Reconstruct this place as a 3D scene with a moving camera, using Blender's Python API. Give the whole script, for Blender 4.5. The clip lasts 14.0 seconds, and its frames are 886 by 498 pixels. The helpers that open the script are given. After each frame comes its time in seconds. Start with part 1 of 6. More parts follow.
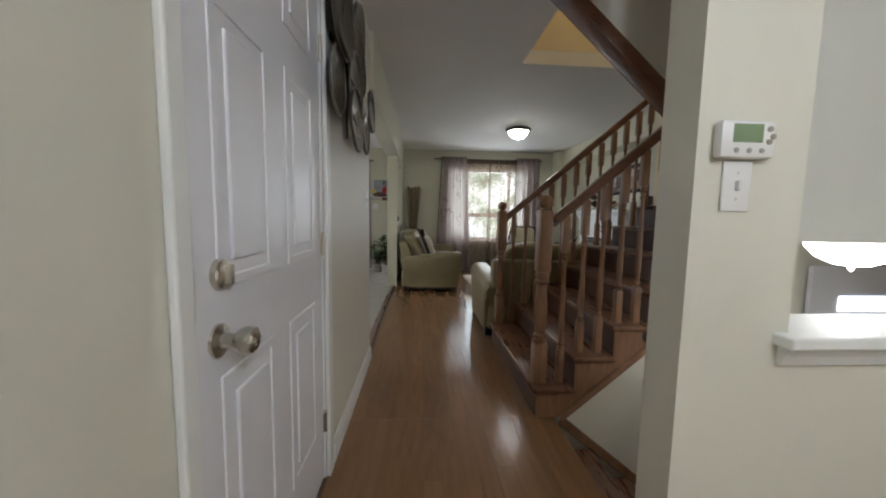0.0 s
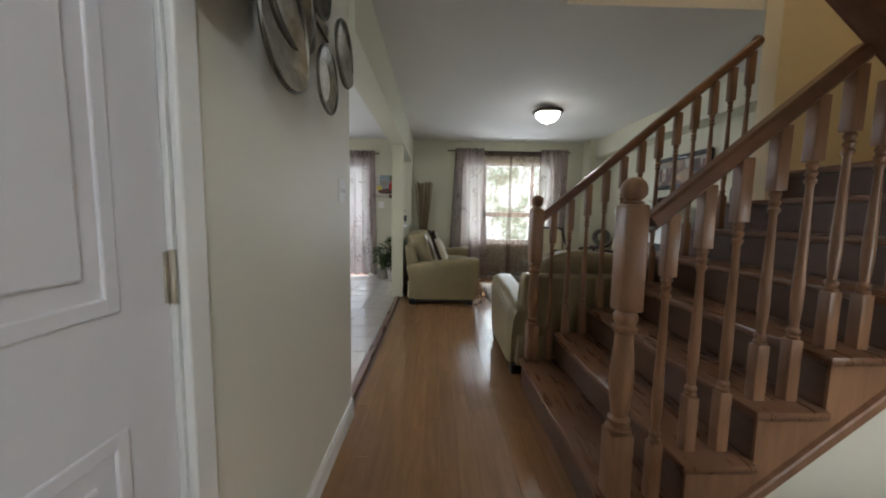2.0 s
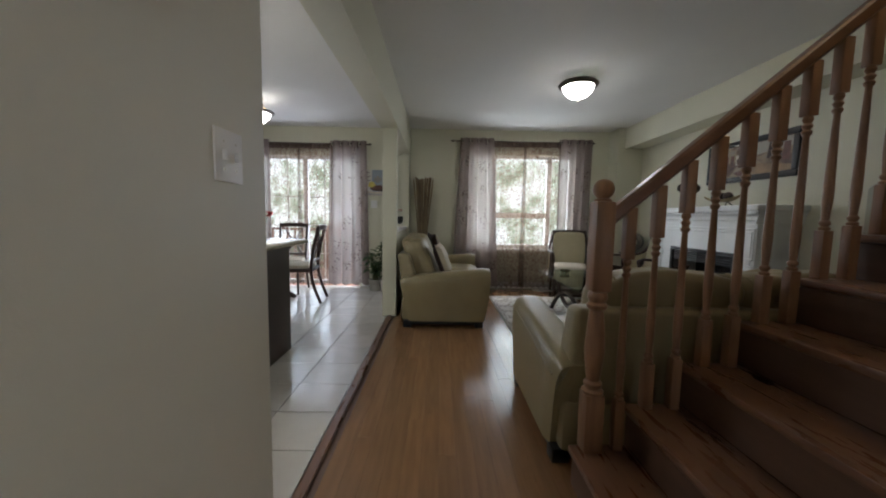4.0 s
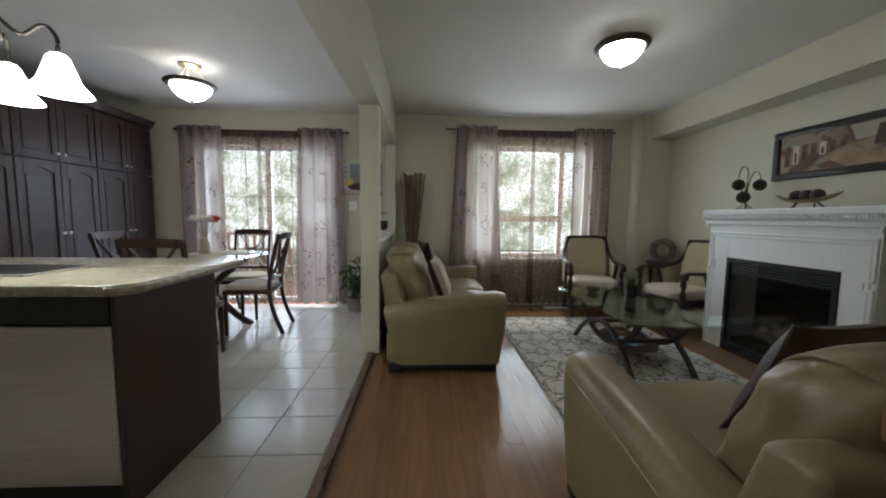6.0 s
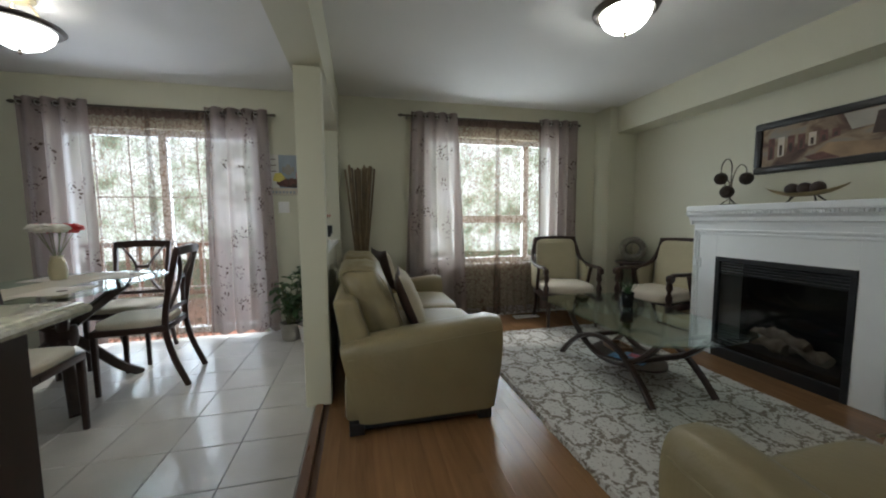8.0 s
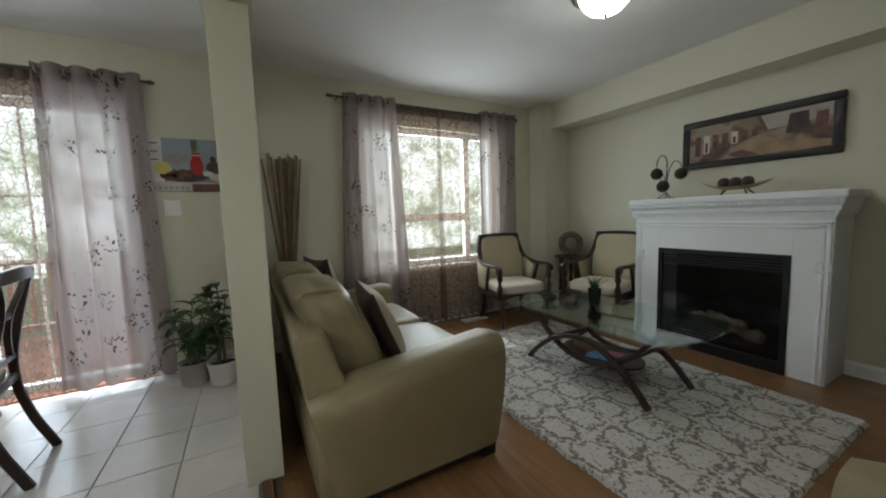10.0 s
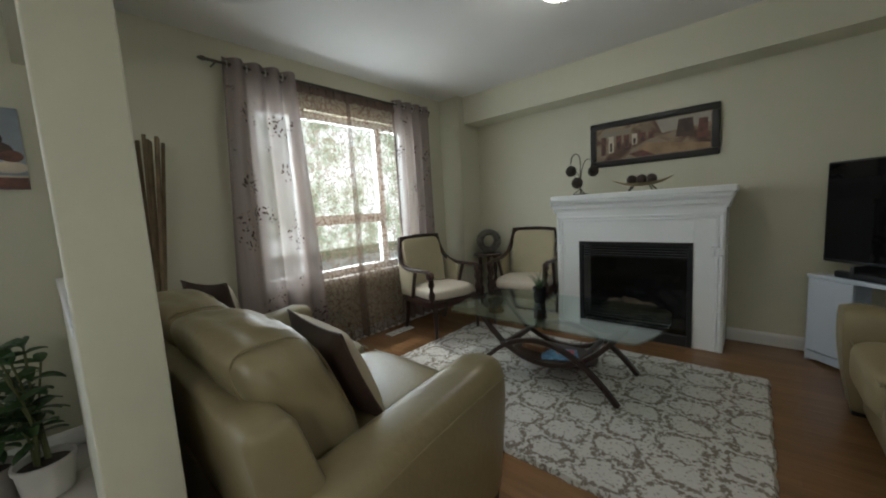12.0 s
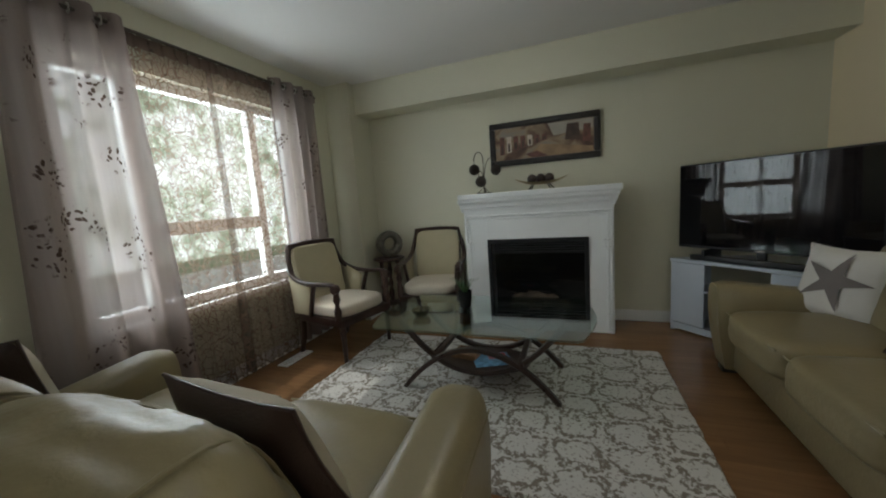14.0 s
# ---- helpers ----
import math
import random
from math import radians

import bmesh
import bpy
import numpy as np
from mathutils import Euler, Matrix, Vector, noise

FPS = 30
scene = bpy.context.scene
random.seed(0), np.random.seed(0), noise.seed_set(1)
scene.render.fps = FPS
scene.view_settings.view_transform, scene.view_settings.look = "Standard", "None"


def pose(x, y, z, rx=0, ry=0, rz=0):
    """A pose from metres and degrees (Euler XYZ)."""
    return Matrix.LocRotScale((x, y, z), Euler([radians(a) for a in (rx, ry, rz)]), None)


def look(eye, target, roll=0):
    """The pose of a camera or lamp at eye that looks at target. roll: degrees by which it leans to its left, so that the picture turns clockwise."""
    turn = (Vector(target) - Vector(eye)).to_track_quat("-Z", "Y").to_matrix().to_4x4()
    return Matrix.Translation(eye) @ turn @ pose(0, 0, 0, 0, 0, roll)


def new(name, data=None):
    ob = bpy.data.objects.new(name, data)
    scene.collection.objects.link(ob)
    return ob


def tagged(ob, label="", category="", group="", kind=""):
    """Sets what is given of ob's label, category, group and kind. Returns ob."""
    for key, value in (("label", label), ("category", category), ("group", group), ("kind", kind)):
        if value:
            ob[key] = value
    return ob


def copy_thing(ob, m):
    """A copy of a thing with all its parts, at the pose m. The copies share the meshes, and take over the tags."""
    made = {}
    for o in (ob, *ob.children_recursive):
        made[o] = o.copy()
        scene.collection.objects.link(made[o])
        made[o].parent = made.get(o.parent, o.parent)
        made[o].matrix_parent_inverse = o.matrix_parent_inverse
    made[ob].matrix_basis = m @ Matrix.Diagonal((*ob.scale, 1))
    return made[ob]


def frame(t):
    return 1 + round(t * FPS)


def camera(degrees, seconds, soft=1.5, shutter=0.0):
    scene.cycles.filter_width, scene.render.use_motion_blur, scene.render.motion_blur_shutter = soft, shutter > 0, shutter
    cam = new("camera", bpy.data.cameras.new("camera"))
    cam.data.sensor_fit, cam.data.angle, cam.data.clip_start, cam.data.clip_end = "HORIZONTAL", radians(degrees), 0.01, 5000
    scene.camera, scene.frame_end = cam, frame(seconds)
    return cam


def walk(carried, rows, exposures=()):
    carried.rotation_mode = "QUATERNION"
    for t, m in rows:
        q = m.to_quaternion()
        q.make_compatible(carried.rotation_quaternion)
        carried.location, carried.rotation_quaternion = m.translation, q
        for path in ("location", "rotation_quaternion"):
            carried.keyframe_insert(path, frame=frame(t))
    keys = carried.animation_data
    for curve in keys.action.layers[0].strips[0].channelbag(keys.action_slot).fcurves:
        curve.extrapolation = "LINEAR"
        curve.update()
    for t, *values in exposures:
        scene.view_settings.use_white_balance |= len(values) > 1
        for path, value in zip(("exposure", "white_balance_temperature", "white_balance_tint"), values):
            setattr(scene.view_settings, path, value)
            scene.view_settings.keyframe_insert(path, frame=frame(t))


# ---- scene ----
cam = camera(103.0, 14.0, soft=2.0)
PATH = [
    (0, (-0.105, -2.241, 1.136), (0.021, -0.254, 0.948), 1.0),
    (0.5, (-0.07, -2.058, 1.138), (0.021, -0.069, 0.95), 0.9),
    (1, (-0.069, -1.845, 1.136), (0.004, 0.144, 0.945), 1.2),
    (1.5, (-0.06, -1.628, 1.136), (-0.002, 0.362, 0.944), 1.2),
    (2, (-0.039, -1.414, 1.131), (0.003, 0.576, 0.94), 1.0),
    (2.5, (-0.025, -1.208, 1.131), (0.008, 0.783, 0.942), 0.8),
    (3, (-0.033, -0.99, 1.136), (0.002, 1.0, 0.948), 0.4),
    (3.5, (-0.022, -0.747, 1.113), (0.006, 1.245, 0.936), 0.9),
    (4, (-0.017, -0.501, 1.111), (0.008, 1.491, 0.933), 1.0),
    (6.5, (-0.132, 0.626, 1.162), (0.03, 2.611, 0.989), 0.5),
    (7, (-0.167, 0.802, 1.157), (0.08, 2.78, 0.991), 0.2),
    (7.5, (-0.222, 0.969, 1.159), (0.128, 2.931, 0.994), -0.1),
    (10, (-0.553, 1.662, 1.174), (0.411, 3.404, 0.987), -1.8),
    (10.5, (-0.617, 1.812, 1.182), (0.495, 3.463, 0.985), -2.1),
    (11, (-0.658, 1.951, 1.182), (0.589, 3.502, 0.98), -2.5),
    (11.5, (-0.665, 2.096, 1.188), (0.708, 3.536, 0.981), -3.0),
    (12, (-0.659, 2.24, 1.199), (0.829, 3.558, 0.978), -3.3),
    (12.5, (-0.642, 2.375, 1.206), (0.952, 3.56, 0.974), -3.5),
    (13, (-0.613, 2.496, 1.209), (1.078, 3.535, 0.967), -3.8),
    (13.5, (-0.591, 2.609, 1.193), (1.192, 3.484, 0.951), -3.8),
    (14, (-0.566, 2.694, 1.206), (1.289, 3.393, 0.946), -4.1),
]
walk(cam, [(t, look(e, g, r)) for t, e, g, r in PATH], exposures=((0, 0.55, 6050, 11), (1, 0.78, 6000, 9), (2.5, 0.7, 6000, 10), (4.0, 0.4, 6000, 11), (6.5, 0.4, 6000, 8), (11, 0.48, 6050, 6), (12.5, 0.42, 6100, 6), (14, 0.28, 6100, 6)))

# ---------------- world, sun, lamps ----------------
world = bpy.data.worlds.new("sky")
scene.world = world
world.use_nodes = True
wn = world.node_tree
sky = wn.nodes.new("ShaderNodeTexSky")
sky.sky_type, sky.sun_disc = 'NISHITA', False
sky.sun_elevation, sky.sun_rotation = radians(52), radians(15)
wn.nodes["Background"].inputs[1].default_value = 0.10
wn.links.new(sky.outputs[0], wn.nodes["Background"].inputs[0])


def lamp(name, kind, m, energy, colour, **kw):
    d = bpy.data.lights.new(name, kind)
    d.energy, d.color = energy, colour
    if kind == 'AREA':
        d.shape, d.size, d.size_y = 'RECTANGLE', kw["sx"], kw["sy"]
    elif kind == 'SUN':
        d.angle = kw["angle"]
    else:
        d.shadow_soft_size = kw["soft"]
    ob = new(name, d)
    ob.matrix_world = m
    return ob


lamp("sun", 'SUN', look((2.0, 14, 16), (0, 4, 0)), 2.0, (1, 0.95, 0.86), angle=radians(0.5))
# daylight of the sky in the openings of the window and the patio door
lamp("sky_window", 'AREA', look((1.28, 5.25, 1.4), (1.28, 0, 1.1)), 55, (0.92, 0.96, 1.0), sx=1.6, sy=1.4)
lamp("sky_patio", 'AREA', look((-2.1, 5.3, 1.1), (-2.1, 0, 0.8)), 62, (0.80, 0.86, 1.0), sx=1.6, sy=1.9)
# bulbs of the bowl and pendant lamps; entry and upstairs have no fixture
lamp("bulb_living", 'POINT', pose(1.32, 3.05, 2.435), 5.0, (1, 0.95, 0.84), soft=0.03)
lamp("bulb_kitchen", 'POINT', pose(-2.18, 3.768, 2.335), 3.2, (1, 0.95, 0.86), soft=0.06)
# added light behind the camera that brightens the hall, no lamp known there
lamp("entry_fill", 'POINT', pose(0.75, -3.3, 2.2), 36, (0.92, 0.96, 1.0), soft=0.12)
lamp("bulb_foyer", 'POINT', pose(1.545, -1.0, 0.90), 1.8, (1, 0.97, 0.9), soft=0.05)
for bulb_angle in (10, 130, 250):
    lamp("bulb_pendant", 'POINT', pose(-1.66 + 0.18 * math.cos(radians(bulb_angle)), 1.85 + 0.18 * math.sin(radians(bulb_angle)), 1.59), 5.0, (1, 0.97, 0.9), soft=0.05)
lamp("bulb_upstairs", 'POINT', pose(1.7, 0.0, 4.2), 12, (1, 0.78, 0.48), soft=0.1)


# ---------------- materials ----------------
def mat(name, base, rough=0.6, metal=0.0, vary=0.08, scale=6.0, bump=0.1, bscale=120.0, spec=0.5, stretch=(1, 1, 1), rand=0.0, coat=0.0, spread=0.1):
    """A procedural surface: base colour, stains at one scale, grain and relief at another."""
    m = bpy.data.materials.new(name)
    m.use_nodes = True
    nt = m.node_tree
    b = nt.nodes["Principled BSDF"]
    b.inputs["Roughness"].default_value, b.inputs["Metallic"].default_value = rough, metal
    b.inputs["Specular IOR Level"].default_value = spec
    b.inputs["Coat Weight"].default_value = coat
    tc = nt.nodes.new("ShaderNodeTexCoord")
    mp = nt.nodes.new("ShaderNodeMapping")
    mp.inputs["Scale"].default_value = stretch
    nt.links.new(tc.outputs["Object"], mp.inputs[0])
    n1 = nt.nodes.new("ShaderNodeTexNoise")
    n1.inputs["Scale"].default_value, n1.inputs["Detail"].default_value = scale, 6
    nt.links.new(mp.outputs[0], n1.inputs["Vector"])
    hsv = nt.nodes.new("ShaderNodeHueSaturation")
    hsv.inputs["Color"].default_value = (*base, 1)
    mr = nt.nodes.new("ShaderNodeMapRange")
    mr.inputs[1].default_value, mr.inputs[2].default_value = 0.3, 0.7
    mr.inputs[3].default_value, mr.inputs[4].default_value = 1 - vary, 1 + vary
    nt.links.new(n1.outputs[0], mr.inputs[0])
    val = mr.outputs[0]
    if rand:
        oi = nt.nodes.new("ShaderNodeObjectInfo")
        sh = nt.nodes.new("ShaderNodeMath")
        sh.operation = 'MULTIPLY'
        sh.inputs[1].default_value = 37.0
        nt.links.new(oi.outputs["Random"], sh.inputs[0])
        nt.links.new(sh.outputs[0], mp.inputs["Location"])
        r2 = nt.nodes.new("ShaderNodeMapRange")
        r2.inputs[3].default_value, r2.inputs[4].default_value = 1 - rand, 1 + rand
        nt.links.new(oi.outputs["Random"], r2.inputs[0])
        mu = nt.nodes.new("ShaderNodeMath")
        mu.operation = 'MULTIPLY'
        nt.links.new(val, mu.inputs[0])
        nt.links.new(r2.outputs[0], mu.inputs[1])
        val = mu.outputs[0]
    nt.links.new(val, hsv.inputs["Value"])
    nt.links.new(hsv.outputs[0], b.inputs["Base Color"])
    n2 = nt.nodes.new("ShaderNodeTexNoise")
    n2.inputs["Scale"].default_value, n2.inputs["Detail"].default_value = bscale, 3
    nt.links.new(mp.outputs[0], n2.inputs["Vector"])
    rr = nt.nodes.new("ShaderNodeMapRange")
    rr.inputs[3].default_value, rr.inputs[4].default_value = max(rough - 0.8 * spread, 0.02), min(rough + spread, 1)
    nt.links.new(n1.outputs[0], rr.inputs[0])
    nt.links.new(rr.outputs[0], b.inputs["Roughness"])
    if bump:
        bp = nt.nodes.new("ShaderNodeBump")
        bp.inputs["Strength"].default_value, bp.inputs["Distance"].default_value = bump, 0.004
        nt.links.new(n2.outputs[0], bp.inputs["Height"])
        nt.links.new(bp.outputs[0], b.inputs["Normal"])
    return m


def glow(name, colour, strength):
    m = bpy.data.materials.new(name)
    m.use_nodes = True
    b = m.node_tree.nodes["Principled BSDF"]
    b.inputs["Base Color"].default_value = (*colour, 1)
    b.inputs["Emission Color"].default_value = (*colour, 1)
    b.inputs["Emission Strength"].default_value = strength
    b.inputs["Roughness"].default_value = 0.25
    return m


def glass(name, tint, rough=0.0, clear=0.9, gloss=0.5, least=0.03):
    """A thin pane: mostly clear, with a mirror's gloss that grows at grazing angles."""
    m = bpy.data.materials.new(name)
    m.use_nodes = True
    nt = m.node_tree
    nt.nodes.remove(nt.nodes["Principled BSDF"])
    tr, gl, mx, lw = (nt.nodes.new("ShaderNode" + k) for k in ("BsdfTransparent", "BsdfGlossy", "MixShader", "LayerWeight"))
    tr.inputs[0].default_value = (*[c * clear for c in tint], 1)
    gl.inputs["Roughness"].default_value = rough
    gl.inputs["Color"].default_value = (0.9, 0.95, 0.95, 1)
    lw.inputs[0].default_value = 0.5
    pw = nt.nodes.new("ShaderNodeMath")
    pw.operation = 'POWER'
    pw.inputs[1].default_value = 3.5
    nt.links.new(lw.outputs["Facing"], pw.inputs[0])
    ma = nt.nodes.new("ShaderNodeMath")
    ma.operation = 'MULTIPLY_ADD'
    ma.inputs[1].default_value, ma.inputs[2].default_value = gloss, least
    nt.links.new(pw.outputs[0], ma.inputs[0])
    nt.links.new(ma.outputs[0], mx.inputs[0])
    nt.links.new(tr.outputs[0], mx.inputs[1])
    nt.links.new(gl.outputs[0], mx.inputs[2])
    nt.links.new(mx.outputs[0], nt.nodes["Material Output"].inputs[0])
    return m


def cloth_sheer(name, base, opacity, flower, mode, amount, weave=0.15, gain=0.45):
    """A thin curtain cloth: part open weave, part translucent, printed with leaf sprays or twigs."""
    m = bpy.data.materials.new(name)
    m.use_nodes = True
    nt = m.node_tree
    nt.nodes.remove(nt.nodes["Principled BSDF"])

    def node(kind, **kw):
        n = nt.nodes.new("ShaderNode" + kind)
        for k, v in kw.items():
            n.inputs[k].default_value = v
        return n

    def op(kind, a, b2=0.0, c=0.0):
        n = nt.nodes.new("ShaderNodeMath")
        n.operation, n.use_clamp = kind, True
        for i, v in enumerate((a, b2, c)):
            if isinstance(v, (int, float)):
                n.inputs[i].default_value = v
            else:
                nt.links.new(v, n.inputs[i])
        return n.outputs[0]

    def band(src, lo, hi):
        n = nt.nodes.new("ShaderNodeMapRange")
        n.inputs[1].default_value, n.inputs[2].default_value = lo, hi
        nt.links.new(src, n.inputs[0])
        return n.outputs[0]
    tc = nt.nodes.new("ShaderNodeTexCoord")
    mp = nt.nodes.new("ShaderNodeMapping")
    mp.inputs["Scale"].default_value = (1.5, 0.05, 1.0)
    mp.inputs["Rotation"].default_value = (0, 0.35, 0)
    nt.links.new(tc.outputs["Object"], mp.inputs[0])
    wob = node("TexNoise", Scale=7.0, Detail=4.0)
    nt.links.new(mp.outputs[0], wob.inputs["Vector"])
    add = nt.nodes.new("ShaderNodeMixRGB")
    add.blend_type = 'ADD'
    add.inputs[0].default_value = 0.12
    nt.links.new(mp.outputs[0], add.inputs[1])
    nt.links.new(wob.outputs["Color"], add.inputs[2])
    if mode == "leaf":
        vo = node("TexVoronoi", Scale=32.0)
        nt.links.new(add.outputs[0], vo.inputs["Vector"])
        leaf = band(vo.outputs["Distance"], 0.42, 0.30)
        cl = node("TexVoronoi", Scale=4.2)
        nt.links.new(add.outputs[0], cl.inputs["Vector"])
        mask = band(cl.outputs["Distance"], 0.30 + amount, 0.20 + amount)
        pick = band(wob.outputs[0], 0.42, 0.50)
        mk = op('MULTIPLY', op('MULTIPLY', leaf, mask), pick)
    else:
        vo = node("TexVoronoi", Scale=19.0)
        vo.feature = 'DISTANCE_TO_EDGE'
        nt.links.new(add.outputs[0], vo.inputs["Vector"])
        v2 = node("TexVoronoi", Scale=42.0)
        nt.links.new(add.outputs[0], v2.inputs["Vector"])
        mk = op('MAXIMUM', band(vo.outputs["Distance"], 0.075, 0.025), op('MULTIPLY', band(v2.outputs["Distance"], 0.36, 0.26), band(wob.outputs[0], 0.50, 0.56)))
        mk = op('MULTIPLY', mk, amount)
    mixc = nt.nodes.new("ShaderNodeMixRGB")
    mixc.inputs[1].default_value, mixc.inputs[2].default_value = (*base, 1), (*flower, 1)
    nt.links.new(mk, mixc.inputs[0])
    di, tl, tr, m1, m2 = (nt.nodes.new("ShaderNode" + k) for k in ("BsdfDiffuse", "BsdfTranslucent", "BsdfTransparent", "MixShader", "MixShader"))
    nt.links.new(mixc.outputs[0], di.inputs[0])
    nt.links.new(mixc.outputs[0], tl.inputs[0])
    m1.inputs[0].default_value = 0.2
    nt.links.new(di.outputs[0], m1.inputs[1])
    nt.links.new(tl.outputs[0], m1.inputs[2])
    # threads run down the cloth in uneven streaks
    streak = nt.nodes.new("ShaderNodeMapping")
    streak.inputs["Scale"].default_value = (1.0, 0.05, 0.03)
    nt.links.new(tc.outputs["Object"], streak.inputs[0])
    fine = node("TexNoise", Scale=38.0, Detail=4.0, Roughness=0.7)
    nt.links.new(streak.outputs[0], fine.inputs["Vector"])
    dens = op('MULTIPLY_ADD', mk, gain, op('MULTIPLY_ADD', fine.outputs[0], weave, opacity))
    nt.links.new(dens, m2.inputs[0])
    nt.links.new(tr.outputs[0], m2.inputs[1])
    nt.links.new(m1.outputs[0], m2.inputs[2])
    nt.links.new(m2.outputs[0], nt.nodes["Material Output"].inputs[0])
    return m


def backdrop_mat(name):
    """Glowing backdrop far behind the windows: sunlit leaves and gaps of sky in colour."""
    m = bpy.data.materials.new(name)
    m.use_nodes = True
    nt = m.node_tree
    nt.nodes.remove(nt.nodes["Principled BSDF"])
    tc = nt.nodes.new("ShaderNodeTexCoord")
    n1 = nt.nodes.new("ShaderNodeTexNoise")
    n1.inputs["Scale"].default_value, n1.inputs["Detail"].default_value, n1.inputs["Roughness"].default_value = 0.9, 9, 0.72
    nt.links.new(tc.outputs["Object"], n1.inputs["Vector"])
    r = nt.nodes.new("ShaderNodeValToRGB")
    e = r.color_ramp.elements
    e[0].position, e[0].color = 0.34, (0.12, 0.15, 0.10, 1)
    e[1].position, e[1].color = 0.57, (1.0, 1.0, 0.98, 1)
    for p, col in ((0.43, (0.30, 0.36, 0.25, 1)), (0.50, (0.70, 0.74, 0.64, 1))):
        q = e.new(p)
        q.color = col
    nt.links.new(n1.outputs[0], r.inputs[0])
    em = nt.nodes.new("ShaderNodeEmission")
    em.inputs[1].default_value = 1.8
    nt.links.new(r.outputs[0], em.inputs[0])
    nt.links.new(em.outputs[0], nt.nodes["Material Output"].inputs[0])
    return m


def rug_mat(name):
    """Cream shag with a taupe lattice of wobbly rounded cells."""
    m = mat(name, (0.5, 0.48, 0.45), 0.95, vary=0.05, bump=0.9, bscale=160, spec=0.1)
    nt = m.node_tree
    b = nt.nodes["Principled BSDF"]
    tc = nt.nodes.new("ShaderNodeTexCoord")
    wob = nt.nodes.new("ShaderNodeTexNoise")
    wob.inputs["Scale"].default_value, wob.inputs["Detail"].default_value = 13, 6
    nt.links.new(tc.outputs["Object"], wob.inputs["Vector"])
    mixv = nt.nodes.new("ShaderNodeMixRGB")
    mixv.blend_type = 'ADD'
    mixv.inputs[0].default_value = 0.13
    nt.links.new(tc.outputs["Object"], mixv.inputs[1])
    nt.links.new(wob.outputs["Color"], mixv.inputs[2])
    sep = nt.nodes.new("ShaderNodeSeparateXYZ")
    nt.links.new(mixv.outputs[0], sep.inputs[0])

    def op(kind, a, b2):
        n = nt.nodes.new("ShaderNodeMath")
        n.operation = kind
        for i, v in enumerate((a, b2)):
            if isinstance(v, (int, float)):
                n.inputs[i].default_value = v
            elif v is not None:
                nt.links.new(v, n.inputs[i])
        return n.outputs[0]
    kx, ky = 2 * math.pi / 0.40, 2 * math.pi / 0.50
    cx = op('COSINE', op('MULTIPLY', sep.outputs[0], kx), None)
    cy = op('COSINE', op('MULTIPLY', sep.outputs[1], ky), None)
    f = op('MULTIPLY', cx, cy)
    f = op('ADD', f, op('MULTIPLY', op('SUBTRACT', wob.outputs[0], 0.5), 0.8))
    band = op('ABSOLUTE', op('SUBTRACT', op('ABSOLUTE', f, None), 0.27), None)
    r = nt.nodes.new("ShaderNodeMapRange")
    r.inputs[1].default_value, r.inputs[2].default_value = 0.04, 0.26
    nt.links.new(band, r.inputs[0])
    fine = nt.nodes.new("ShaderNodeTexNoise")
    fine.inputs["Scale"].default_value, fine.inputs["Detail"].default_value = 62, 6
    nt.links.new(tc.outputs["Object"], fine.inputs["Vector"])
    fac = op('ADD', r.outputs[0], op('MULTIPLY', op('SUBTRACT', fine.outputs[0], 0.5), 4.6))
    ramp = nt.nodes.new("ShaderNodeValToRGB")
    ramp.color_ramp.elements[0].color = (0.22, 0.19, 0.155, 1)
    ramp.color_ramp.elements[0].position = 0.1
    ramp.color_ramp.elements[1].color = (0.59, 0.57, 0.535, 1)
    ramp.color_ramp.elements[1].position = 0.75
    nt.links.new(fac, ramp.inputs[0])
    nt.links.new(ramp.outputs[0], b.inputs["Base Color"])
    return m


def art_mat(name, sx, cols, scale=3.0):
    """Broad painted patches."""
    m = mat(name, (0.3, 0.2, 0.15), 0.5, bump=0.15, bscale=90)
    nt = m.node_tree
    tc = nt.nodes.new("ShaderNodeTexCoord")
    mp = nt.nodes.new("ShaderNodeMapping")
    mp.inputs["Scale"].default_value = sx
    nt.links.new(tc.outputs["Object"], mp.inputs[0])
    n = nt.nodes.new("ShaderNodeTexNoise")
    n.inputs["Scale"].default_value, n.inputs["Detail"].default_value, n.inputs["Distortion"].default_value = scale, 5, 0.6
    nt.links.new(mp.outputs[0], n.inputs["Vector"])
    r = nt.nodes.new("ShaderNodeValToRGB")
    e = r.color_ramp.elements
    e[0].position, e[0].color = 0.32, (*cols[0], 1)
    e[1].position, e[1].color = 0.68, (*cols[-1], 1)
    for i, c in enumerate(cols[1:-1]):
        q = e.new(0.32 + 0.36 * (i + 1) / (len(cols) - 1))
        q.color = (*c, 1)
    nt.links.new(n.outputs[0], r.inputs[0])
    nt.links.new(r.outputs[0], nt.nodes["Principled BSDF"].inputs["Base Color"])
    return m


WALL = mat("wall_paint", (0.60, 0.585, 0.455), 0.55, vary=0.02, scale=1.5, bump=0.06, bscale=180)
# wall paint turned grey: the stair's shade is in the colour
WALL_SHADED = mat("stair_wall_shaded", (0.60, 0.59, 0.54), 0.6, vary=0.02, scale=1.5, bump=0.06, bscale=180)
WALL_HALL = mat("hall_wall_paint", (0.68, 0.655, 0.56), 0.5, vary=0.02, scale=1.5, bump=0.06, bscale=180)
# cream tinted orange, so the upstairs glow is partly in the colour
WALL_WARM_LIT = mat("stairwell_warm_lit", (0.72, 0.62, 0.42), 0.6, vary=0.02, scale=1.5, bump=0.06, bscale=180)
